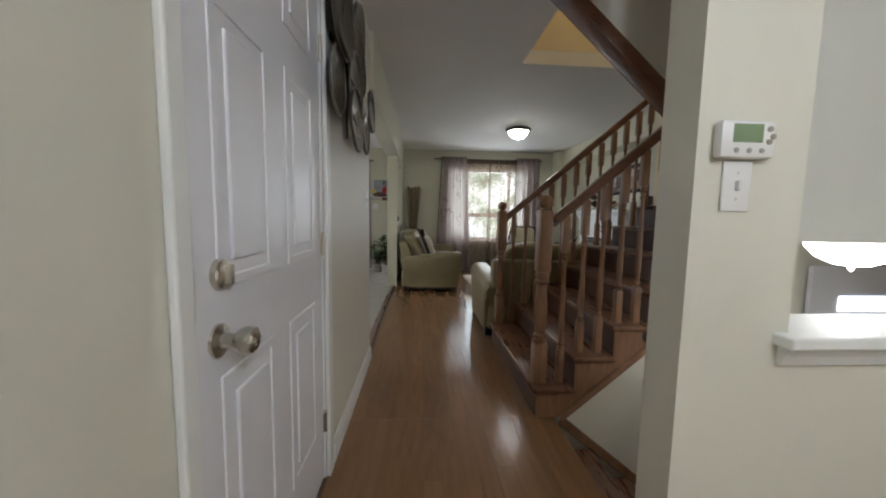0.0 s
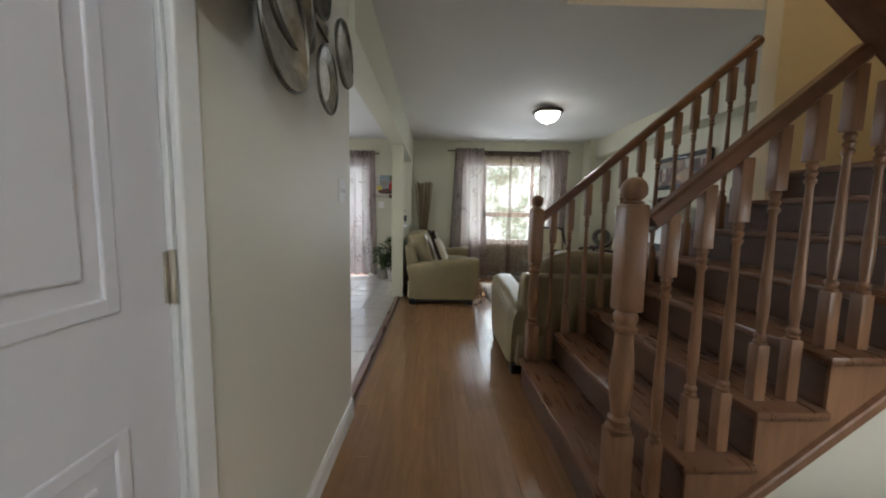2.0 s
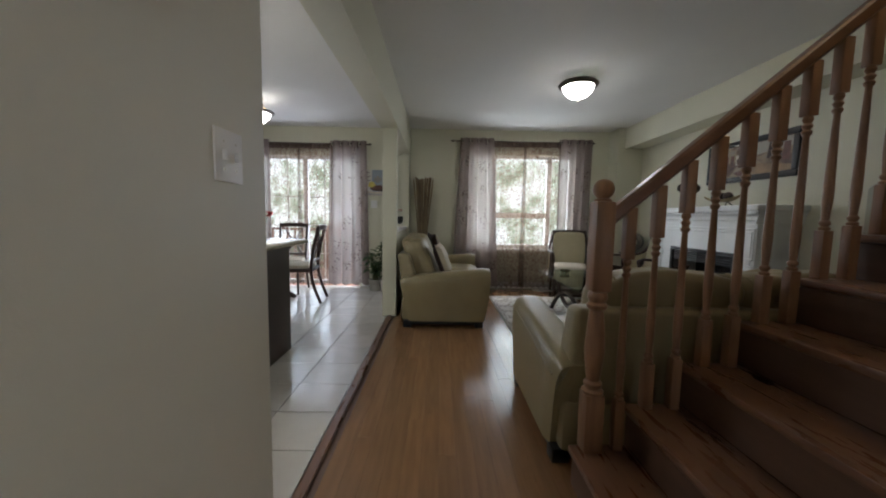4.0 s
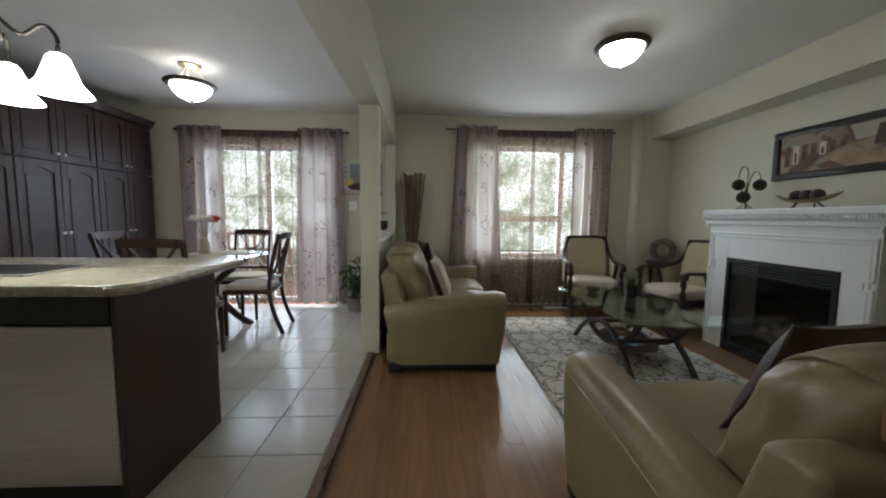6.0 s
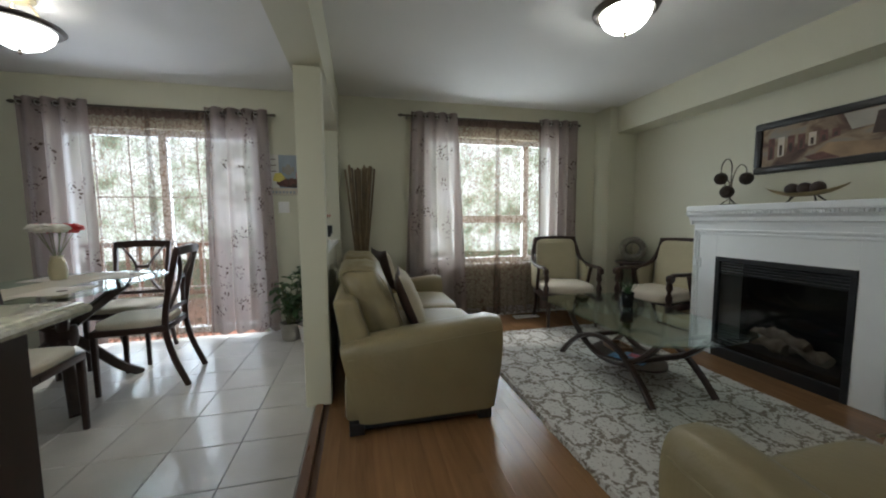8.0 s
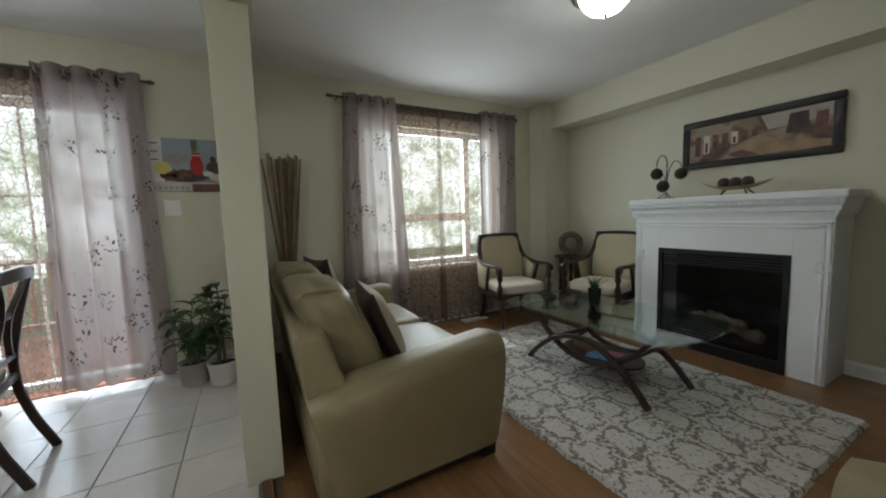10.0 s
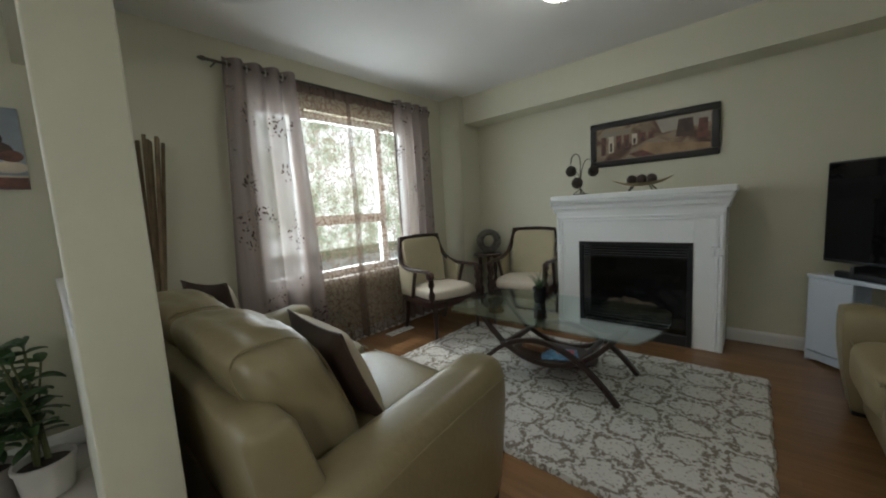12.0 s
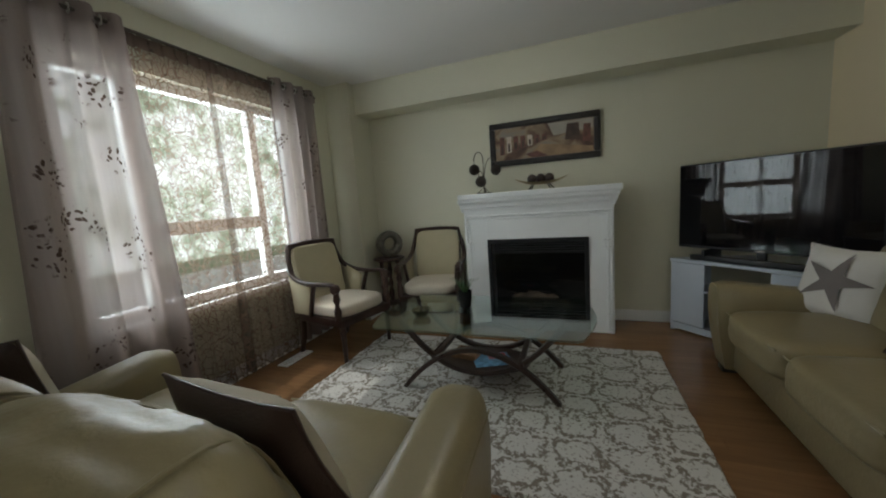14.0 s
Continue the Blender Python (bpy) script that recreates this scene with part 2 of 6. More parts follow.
CEIL = mat("ceiling_paint", (0.74, 0.73, 0.70), 0.8, vary=0.02, scale=2, bump=0.35, bscale=220)
TRIM = mat("white_trim", (0.78, 0.78, 0.76), 0.4, vary=0.02, scale=4, bump=0.03)
DOORW = mat("white_door_paint", (0.74, 0.74, 0.78), 0.32, vary=0.02, scale=3, bump=0.04, bscale=60)
MANTEL = mat("mantel_white", (0.80, 0.82, 0.82), 0.38, vary=0.02, scale=4, bump=0.03)
OAK = mat("oak_floor", (0.225, 0.120, 0.054), 0.17, vary=0.13, scale=6, bump=0.015, bscale=40, stretch=(6, 0.6, 1), rand=0.09)
OAK_GAP = mat("floor_joint", (0.09, 0.042, 0.02), 0.6)
RAILW = mat("stair_oak", (0.23, 0.122, 0.065), 0.34, vary=0.22, scale=8, bump=0.06, bscale=60, stretch=(4, 4, 0.6))
RAIL_DK = mat("handrail_oak", (0.145, 0.068, 0.036), 0.32, vary=0.2, scale=8, bump=0.06, bscale=60, stretch=(0.7, 5, 3))
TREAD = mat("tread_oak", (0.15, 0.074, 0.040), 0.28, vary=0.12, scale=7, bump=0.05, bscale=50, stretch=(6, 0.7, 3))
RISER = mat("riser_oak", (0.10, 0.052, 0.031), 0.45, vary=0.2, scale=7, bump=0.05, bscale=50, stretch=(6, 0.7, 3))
DARKW = mat("dark_wood", (0.035, 0.017, 0.012), 0.3, vary=0.25, scale=9, bump=0.04, bscale=60, stretch=(3, 3, 0.7))
FRAMEW = mat("black_frame_wood", (0.013, 0.011, 0.010), 0.35, vary=0.2, scale=9, bump=0.04, bscale=60)
CABW = mat("cabinet_wood", (0.034, 0.019, 0.015), 0.38, vary=0.2, scale=5, bump=0.04, bscale=60, stretch=(5, 5, 0.6))
LEATHER = mat("olive_leather", (0.25, 0.207, 0.113), 0.34, vary=0.08, scale=5, bump=0.35, bscale=48)
LEATHER_DK = mat("dark_leather_pillow", (0.045, 0.026, 0.02), 0.45, vary=0.15, scale=9, bump=0.3, bscale=140)
PILLOW_BEIGE = mat("beige_pillow", (0.42, 0.37, 0.27), 0.8, vary=0.06, bump=0.3)
LINEN = mat("cream_upholstery", (0.46, 0.41, 0.27), 0.85, vary=0.05, bump=0.35, bscale=400)
LINEN_SEAT = mat("pale_seat_upholstery", (0.58, 0.52, 0.42), 0.85, vary=0.05, bump=0.35, bscale=400)
TILE = mat("cream_tile", (0.58, 0.55, 0.50), 0.16, vary=0.05, scale=5, bump=0.02, bscale=30, rand=0.03)
GROUT = mat("grout", (0.36, 0.335, 0.30), 0.9)
STONE = mat("granite_top", (0.33, 0.31, 0.23), 0.16, vary=0.22, scale=45, bump=0.02)
STEEL = mat("brushed_steel", (0.5, 0.47, 0.43), 0.35, 1.0, vary=0.08, stretch=(1, 1, 20), bump=0.02)
NICKEL = mat("satin_nickel", (0.6, 0.57, 0.5), 0.28, 1.0, vary=0.05)
BRONZE = mat("dark_bronze", (0.10, 0.085, 0.07), 0.4, 0.8, vary=0.2)
BRASS = mat("pale_brass", (0.55, 0.46, 0.28), 0.35, 0.8, vary=0.1)
PEWTER = mat("pewter_plate", (0.16, 0.15, 0.125), 0.42, 0.85, vary=0.35, scale=25, bump=0.5, bscale=60)
PEWTER_LT = mat("silver_plate", (0.42, 0.41, 0.37), 0.38, 0.85, vary=0.3, scale=30, bump=0.5, bscale=60)
BLACK = mat("black_metal", (0.012, 0.013, 0.015), 0.35, vary=0.1)
BLACKG = mat("black_gloss", (0.006, 0.006, 0.007), 0.03, vary=0.0, bump=0, spec=0.5, spread=0.015)
PLASTIC = mat("white_plastic", (0.78, 0.77, 0.75), 0.35, vary=0.01, bump=0.02)
LCD = mat("lcd", (0.22, 0.30, 0.17), 0.2, vary=0.02, bump=0)
STAND = mat("tv_stand_white", (0.55, 0.60, 0.66), 0.3, vary=0.02)
LEAF = mat("leaf", (0.045, 0.095, 0.03), 0.45, vary=0.35, scale=14, rand=0.2)
STALK = mat("plant_stalk", (0.12, 0.13, 0.05), 0.6)
BAMBOO = mat("dry_bamboo", (0.16, 0.115, 0.06), 0.6, vary=0.35, scale=10, bump=0.3, rand=0.25)
POT_W = mat("white_pot", (0.62, 0.60, 0.56), 0.3)
POT_G = mat("grey_pot", (0.30, 0.28, 0.24), 0.6, vary=0.2)
SOIL = mat("soil", (0.035, 0.025, 0.018), 0.95, vary=0.4, bump=0.8, bscale=60)
LOG = mat("ceramic_log", (0.36, 0.28, 0.20), 0.85, vary=0.5, scale=12, bump=0.8, bscale=40)
RED = mat("red_petal", (0.42, 0.012, 0.012), 0.6, vary=0.2)
WHITE_P = mat("white_petal", (0.62, 0.58, 0.5), 0.6, vary=0.1)
YELLOW = mat("yellow_note", (0.62, 0.52, 0.12), 0.6)
SHADE_ON = glow("lit_glass_bowl", (1.0, 0.96, 0.88), 16.0)
SHADE_KITCHEN = glow("lit_kitchen_bowl", (1.0, 0.96, 0.90), 7.0)
SHADE_DIM = glow("lit_glass_shade", (1.0, 0.95, 0.88), 7.0)
PANE = glass("window_glass", (0.98, 1.0, 0.99), clear=0.97)
TABLE_GLASS = glass("table_glass", (0.88, 0.95, 0.92), clear=0.92, gloss=0.9, least=0.06)
FIRE_GLASS = glass("fire_glass", (0.8, 0.8, 0.8), clear=0.9)
VASE_GLASS = glass("vase_glass", (0.9, 0.88, 0.75), clear=0.75)
CURTAIN = cloth_sheer("curtain_cloth", (0.33, 0.275, 0.255), 0.76, (0.07, 0.045, 0.035), "leaf", 0.17, 0.25)
SHEER = cloth_sheer("brown_sheer", (0.24, 0.175, 0.13), 0.27, (0.20, 0.145, 0.108), "twig", 0.75, 0.50, 0.34)
CURT_TOP = cloth_sheer("curtain_header_cloth", (0.15, 0.11, 0.09), 0.80, (0.07, 0.045, 0.035), "leaf", -0.1)
RUG = rug_mat("shag_rug_pile")
BACKDROP = backdrop_mat("garden_backdrop")
DECK = mat("red_deck_wood", (0.32, 0.11, 0.06), 0.6, vary=0.2, rand=0.1)
GRASS = mat("lawn", (0.10, 0.16, 0.05), 0.9, vary=0.3, scale=3, bump=0.6)
BRICKM = mat("house_wall", (0.35, 0.27, 0.22), 0.8, vary=0.1)
ART1 = art_mat("street_painting_canvas", (1, 2.2, 3.5), [(0.05, 0.02, 0.015), (0.13, 0.075, 0.045), (0.28, 0.21, 0.13), (0.24, 0.22, 0.18)], 2.2)
ARTSKY = mat("painted_sky", (0.36, 0.33, 0.27), 0.6, vary=0.15)
ARTROAD = mat("painted_road", (0.30, 0.20, 0.11), 0.6, vary=0.3, scale=9)
ARTRED = mat("painted_red", (0.13, 0.055, 0.04), 0.6, vary=0.4, scale=20)
ARTDARK = mat("painted_shade", (0.06, 0.035, 0.025), 0.6, vary=0.4, scale=20)
ARTBLUE = mat("painted_grey_blue", (0.28, 0.32, 0.36), 0.6, vary=0.12)
ARTCREAM = mat("painted_cream", (0.55, 0.48, 0.38), 0.6, vary=0.15)
ARTPALE = mat("painted_pale", (0.62, 0.60, 0.54), 0.6, vary=0.08)
PAPER = mat("magazine_blue", (0.12, 0.25, 0.42), 0.4, vary=0.5, scale=30)
PINK = mat("magazine_red", (0.45, 0.10, 0.14), 0.4, vary=0.4, scale=30)
STARC = mat("star_print", (0.16, 0.14, 0.13), 0.8)


# ---------------- mesh helpers ----------------
def mesh_ob(name, bm, material, smooth=False):
    me = bpy.data.meshes.new(name)
    bmesh.ops.recalc_face_normals(bm, faces=bm.faces)
    bm.to_mesh(me)
    bm.free()
    if smooth:
        for p in me.polygons:
            p.use_smooth = True
        me.set_sharp_from_angle(angle=radians(38))
    me.materials.append(material)
    return new(name, me)


def part(name, bm, material, parent, label="", smooth=True):
    """One mesh under a thing or under a part, in the parent's own coordinates."""
    ob = mesh_ob(name, bm, material, smooth)
    ob.parent = parent
    if label:
        ob["label"] = label
    return ob


def thing(name, m, label, category, group=""):
    e = new(name)
    e.empty_display_size = 0.1
    e.matrix_world = m
    return tagged(e, label, category, group)


def struct(name, bm, material, label="", smooth=False):
    return tagged(mesh_ob(name, bm, material, smooth), label, "", "", "structure")


def box(lo, hi, bev=0.0, bm=None, seg=2, m=None):
    bm = bm or bmesh.new()
    t = bmesh.new()
    c = [(a + b) / 2 for a, b in zip(lo, hi)]
    s = [abs(b - a) for a, b in zip(lo, hi)]
    bmesh.ops.create_cube(t, size=1, matrix=Matrix.LocRotScale(c, None, s))
    if bev:
        bmesh.ops.bevel(t, geom=t.edges[:], offset=min(bev, min(s) * 0.45), segments=seg, affect='EDGES', profile=0.5)
    return join(bm, t, m)


def join(bm, t, m=None):
    if m is not None:
        bmesh.ops.transform(t, matrix=m, verts=t.verts)
    me = bpy.data.meshes.new("tmp")
    t.to_mesh(me)
    t.free()
    bm.from_mesh(me)
    bpy.data.meshes.remove(me)
    return bm


def puff(lo, hi, power=4.0, n=10, sag=0.0, bm=None, m=None, wrinkle=0.0, seed=0.0):
    """A stuffed form: a box blown up into a soft superellipsoid."""
    bm = bm or bmesh.new()
    t = bmesh.new()
    bmesh.ops.create_cube(t, size=2)
    bmesh.ops.subdivide_edges(t, edges=t.edges[:], cuts=n, use_grid_fill=True)
    c = Vector([(a + b) / 2 for a, b in zip(lo, hi)])
    h = Vector([(b - a) / 2 for a, b in zip(lo, hi)])
    for v in t.verts:
        p = v.co
        r = (abs(p.x) ** power + abs(p.y) ** power + abs(p.z) ** power) ** (1 / power)
        q = Vector((p.x / r, p.y / r, p.z / r))
        w = wrinkle * noise.noise(q * 2.3 + Vector((seed, 0, 0)))
        v.co = c + Vector((q.x * h.x, q.y * h.y, q.z * h.z)) * (1 + w)
        v.co.z -= sag * (1 - q.x * q.x) * max(q.z, 0)
    return join(bm, t, m)


def lathe(profile, at=(0, 0, 0), seg=16, bm=None, m=None):
    """Turned form from (radius, height) pairs, closed at both ends."""
    bm = bm or bmesh.new()
    t = bmesh.new()
    rings = []
    for r, z in profile:
        rings.append([t.verts.new((at[0] + max(r, 0.0005) * math.cos(2 * math.pi * i / seg), at[1] + max(r, 0.0005) * math.sin(2 * math.pi * i / seg), at[2] + z)) for i in range(seg)])
    for a, b in zip(rings, rings[1:]):
        for i in range(seg):
            t.faces.new((a[i], a[(i + 1) % seg], b[(i + 1) % seg], b[i]))
    t.faces.new(rings[0])
    t.faces.new(rings[-1])
    return join(bm, t, m)


def sweep(pts, w, h=None, bm=None, seg=8, up=(0, 0, 1), taper=None):
    """A bar along points: round of radius w, or a rectangle w by h."""
    bm = bm or bmesh.new()
    t = bmesh.new()
    P = [Vector(p) for p in pts]
    rings = []
    for i, p in enumerate(P):
        d = (P[min(i + 1, len(P) - 1)] - P[max(i - 1, 0)]).normalized()
        s = d.cross(Vector(up))
        s = s.normalized() if s.length > 1e-4 else d.cross(Vector((1, 0, 0))).normalized()
        u = s.cross(d)
        k = taper(i / (len(P) - 1)) if taper else 1.0
        if h is None:
            rings.append([t.verts.new(p + (s * math.cos(a) + u * math.sin(a)) * w * k) for a in (2 * math.pi * j / seg for j in range(seg))])
        else:
            c = min(w, h) * 0.18
            o = [(-w / 2 + c, -h / 2), (w / 2 - c, -h / 2), (w / 2, -h / 2 + c), (w / 2, h / 2 - c), (w / 2 - c, h / 2), (-w / 2 + c, h / 2), (-w / 2, h / 2 - c), (-w / 2, -h / 2 + c)]
            rings.append([t.verts.new(p + (s * a + u * b) * k) for a, b in o])
    n = len(rings[0])
    for a, b in zip(rings, rings[1:]):
        for i in range(n):
            t.faces.new((a[i], a[(i + 1) % n], b[(i + 1) % n], b[i]))
    t.faces.new(rings[0])
    t.faces.new(rings[-1])
    return join(bm, t)


def prism(outline, lo, hi, axis='z', bm=None, bev=0.0):
    """An outline of (a, b) pairs pushed from lo to hi along an axis."""
    bm = bm or bmesh.new()
    t = bmesh.new()
    put = {'z': lambda a, b, c: (a, b, c), 'y': lambda a, b, c: (a, c, b), 'x': lambda a, b, c: (c, a, b)}[axis]
    A = [t.verts.new(put(a, b, lo)) for a, b in outline]
    B = [t.verts.new(put(a, b, hi)) for a, b in outline]
    n = len(A)
    for i in range(n):
        t.faces.new((A[i], A[(i + 1) % n], B[(i + 1) % n], B[i]))
    t.faces.new(A)
    t.faces.new(B[::-1])
    if bev:
        bmesh.ops.bevel(t, geom=t.edges[:], offset=bev, segments=2, affect='EDGES', profile=0.5)
    return join(bm, t)


def arc(c, r, a0, a1, n, plane='yz'):
    out = []
    for i in range(n + 1):
        a = radians(a0 + (a1 - a0) * i / n)
        u, v = r * math.cos(a), r * math.sin(a)
        out.append({'yz': (c[0], c[1] + u, c[2] + v), 'xz': (c[0] + u, c[1], c[2] + v), 'xy': (c[0] + u, c[1] + v, c[2])}[plane])
    return out


def smooth_path(pts, n=6):
    """Catmull-Rom through the points."""
    P = [Vector(p) for p in pts]
    P = [2 * P[0] - P[1]] + P + [2 * P[-1] - P[-2]]
    out = []
    for i in range(1, len(P) - 2):
        a, b, c, d = P[i - 1:i + 3]
        for j in range(n):
            t = j / n
            out.append(0.5 * ((2 * b) + (c - a) * t + (2 * a - 5 * b + 4 * c - d) * t * t + (3 * b - a - 3 * c + d) * t ** 3))
    return out + [P[-2]]


# ---------------- the large structure ----------------
H = 2.47          # ceiling
YB = 5.08         # back wall
XL, XR = -0.5, 2.99
XK = -4.0         # kitchen's far side
ZB = -2.2         # basement


def wall(name, lo, hi, material=WALL, label=""):
    return struct(name, box(lo, hi), material, label)


# hall wall with a door opening
DY0, DY1, DZ = -1.655, -0.760, 2.06
bm = box((XL - 0.12, -4.3, 0), (XL, DY0, H))
box((XL - 0.12, DY1, 0), (XL, 0.49, H), bm=bm)
box((XL - 0.12, DY0, DZ), (XL, DY1, H), bm=bm)
wall_hall = struct("wall_hall", bm, WALL_HALL, "cream painted hall wall with a white door")
# beam and half wall between kitchen and living room
struct("beam", box((-0.655, 0.493, 2.06), (-0.468, YB, H)), WALL, "cream painted ceiling beam over the opening")
post = struct("post", box((-0.636, 3.37, 0), (-0.484, 3.49, 2.058), 0.004), WALL, "cream painted post under the beam")
struct("post", box((-0.60, 4.90, 0), (-0.475, YB - 0.001, 2.058), 0.004), WALL, "cream painted wall nib under the beam")
struct("wall_half", box((-0.635, 3.493, 0), (-0.52, 4.898, 0.93)), WALL, "cream half wall behind the sofa")
struct("trim", box((-0.64, 3.495, 0.932), (-0.50, 4.898, 0.965), 0.006), TRIM, "white ledge on the half wall")

# back wall with window and patio door openings
WX0, WX1, WZ0, WZ1 = 0.47, 2.10, 0.64, 2.10
PX0, PX1, PZ1 = -2.98, -1.28, 2.04
bm = box((XK - 0.15, YB, 0), (PX0, YB + 0.2, H))
box((PX0, YB, PZ1), (PX1, YB + 0.2, H), bm=bm)
box((PX1, YB, 0), (WX0, YB + 0.2, H), bm=bm)
box((WX0, YB, 0), (WX1, YB + 0.2, WZ0), bm=bm)
box((WX0, YB, WZ1), (WX1, YB + 0.2, H), bm=bm)
box((WX1, YB, 0), (XR + 0.15, YB + 0.2, H), bm=bm)
struct("wall_back", bm, WALL, "cream painted back wall with window and patio door")
struct("wall_corner", box((2.62, 4.80, 0), (XR, YB - 0.001, H)), WALL, "cream painted boxed corner")
wall("wall_right", (XR, 0.0, 0), (XR + 0.15, YB, H), WALL, "cream painted fireplace wall")
struct("soffit", box((2.72, 0.86, 2.17), (XR - 0.001, 4.798, H - 0.001)), WALL, "cream painted boxed soffit along the wall")
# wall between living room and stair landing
struct("wall_stair", box((2.02, 0.78, 0), (XR + 0.15, 0.90, 4.9)), WALL_WARM_LIT, "cream painted wall beside the stair landing")
# kitchen shell
wall("wall_kitchen", (XK - 0.15, -4.3, 0), (XK, YB, H), WALL, "cream painted kitchen wall")
wall("wall_kitchen_front", (XK, -0.6, 0), (XL - 0.12, -0.48, H), WALL, "cream painted kitchen wall")
# behind the camera, foyer and stairwell
wall("wall_entry", (XK - 0.15, -4.42, ZB), (3.3, -4.3, 4.9), WALL_HALL, "cream painted entry wall")
bm = box((0.525, -1.45, 0), (0.80, -1.325, H))
box((0.80, -1.45, 0), (2.0, -1.325, 0.80), bm=bm)
box((2.0, -1.45, ZB), (3.14, -1.325, H), bm=bm)
struct("wall_thermostat", bm, WALL_HALL, "cream painted wall end with a sill")
wall("wall_far_right", (3.0, -4.3, ZB), (3.15, -0.002, 4.9), WALL_WARM_LIT, "cream painted stairwell wall")
# side of the upper flight, cut off by its slanting string
bm = prism([(0.30, 2.54), (0.30, 4.9), (1.9, 4.9), (1.9, 1.14)], -0.42, -0.35, 'y')
struct("wall_upper_flight", bm, WALL_SHADED, "wall beside the upper stair flight, greyed for shade")
bm = prism([(0.86, 1.072), (3.0, 1.072), (3.0, 4.9), (0.86, 4.9)], -1.20, -1.10, 'y')
struct("wall_bulkhead", bm, WALL_SHADED, "bulkhead above the lower foyer, greyed for shade")
# white wall under the lower flight
bm = prism([(0.68, -0.01), (0.68, 0.0), (2.4, 1.36), (2.96, 1.36), (2.96, ZB), (0.68, ZB)], -0.36, -0.335, 'y')
struct("wall_under_stair", bm, WALL_HALL, "cream wall under the stair flight")
struct("wall_stair_back", box((2.97, -1.3, ZB), (3.0, 0.78, 4.9)), WALL_WARM_LIT, "cream painted wall behind the landing")

# floors
def slab(name, lo, hi, material, label=""):
    return struct(name, box(lo, hi), material, label)


floor = slab("floor", (-0.56, -0.334, -0.2), (XR, YB, -0.006), OAK_GAP, "glossy red-brown oak strip floor")
floor_entry = slab("floor_entry", (-4.0, -4.3, -0.2), (0.66, -0.334, -0.006), OAK_GAP, "glossy red-brown oak strip floor")
slab("floor_foyer", (0.66, -4.3, -0.2), (3.0, -1.45, -0.004), OAK, "oak floor")
floor_tile = slab("floor_kitchen", (-4.0, -0.48, -0.2), (-0.50, YB, -0.008), GROUT, "cream square floor tiles with grey grout")
slab("floor_basement", (0.66, -1.45, ZB - 0.1), (3.0, 0.9, ZB), OAK_GAP)
struct("trim", box((-0.578, 0.50, -0.006), (-0.53, 3.37, 0.012), 0.005), TREAD, "dark wood threshold strip")
# ceilings
struct("ceiling", box((-4.2, 0.93, H), (3.2, 5.3, H + 0.12)), CEIL, "off-white ceiling")
struct("ceiling_hall", box((-4.2, -4.4, H), (0.76, 0.93, H + 0.12)), CEIL, "off-white hall ceiling")
struct("ceiling_foyer", box((0.76, -4.4, H), (3.2, -1.33, H + 0.12)), CEIL)
struct("wall_well_back", box((0.64, 0.93, H + 0.121), (3.2, 1.05, 4.9)), WALL_WARM_LIT, "warm lit stairwell wall above the ceiling")
struct("wall_well_side", box((0.64, -1.33, H + 0.121), (0.76, 0.929, 4.9)), WALL_WARM_LIT)
struct("wall_well_front", box((0.76, -1.45, H + 0.121), (3.2, -1.33, 4.9)), WALL_WARM_LIT)
struct("ceiling_upper", box((0.6, -1.5, 4.9), (3.3, 1.1, 5.0)), CEIL)

# baseboards
def skirting(a, b, side, h=0.10):
    """A moulded skirting from a to b on the wall, thickness towards side."""
    (x0, y0), (x1, y1) = a, b
    if abs(x1 - x0) < 1e-6:
        s = side
        o = [(x0, 0), (x0 + s * 0.014, 0), (x0 + s * 0.014, h * 0.78), (x0 + s * 0.006, h), (x0, h)]
        bm = prism(o, min(y0, y1), max(y0, y1), 'y')
    else:
        s = side
        o = [(y0, 0), (y0 + s * 0.014, 0), (y0 + s * 0.014, h * 0.78), (y0 + s * 0.006, h), (y0, h)]
        bm = prism(o, min(x0, x1), max(x0, x1), 'x')
    return struct("baseboard", bm, TRIM, "white moulded baseboard")


skirting((XL + 0.001, -4.3), (XL + 0.001, DY0 - 0.065), 1)
skirting((XL + 0.001, DY1 + 0.065), (XL + 0.001, 0.49), 1)
skirting((XL - 0.12, 0.491), (XL, 0.491), 1)
skirting((XR - 0.001, 0.9), (XR - 0.001, 2.38), -1)
skirting((XR - 0.001, 3.68), (XR - 0.001, 4.80), -1)
skirting((2.62, 4.799), (XR - 0.016, 4.799), -1)
skirting((WX0 - 0.9, YB - 0.001), (2.62, YB - 0.001), -1)
skirting((PX1 + 0.05, YB - 0.001), (-0.63, YB - 0.001), -1)
skirting((2.02, 0.901), (XR - 0.016, 0.901), 1)
skirting((0.80, -1.451), (2.0, -1.451), -1)


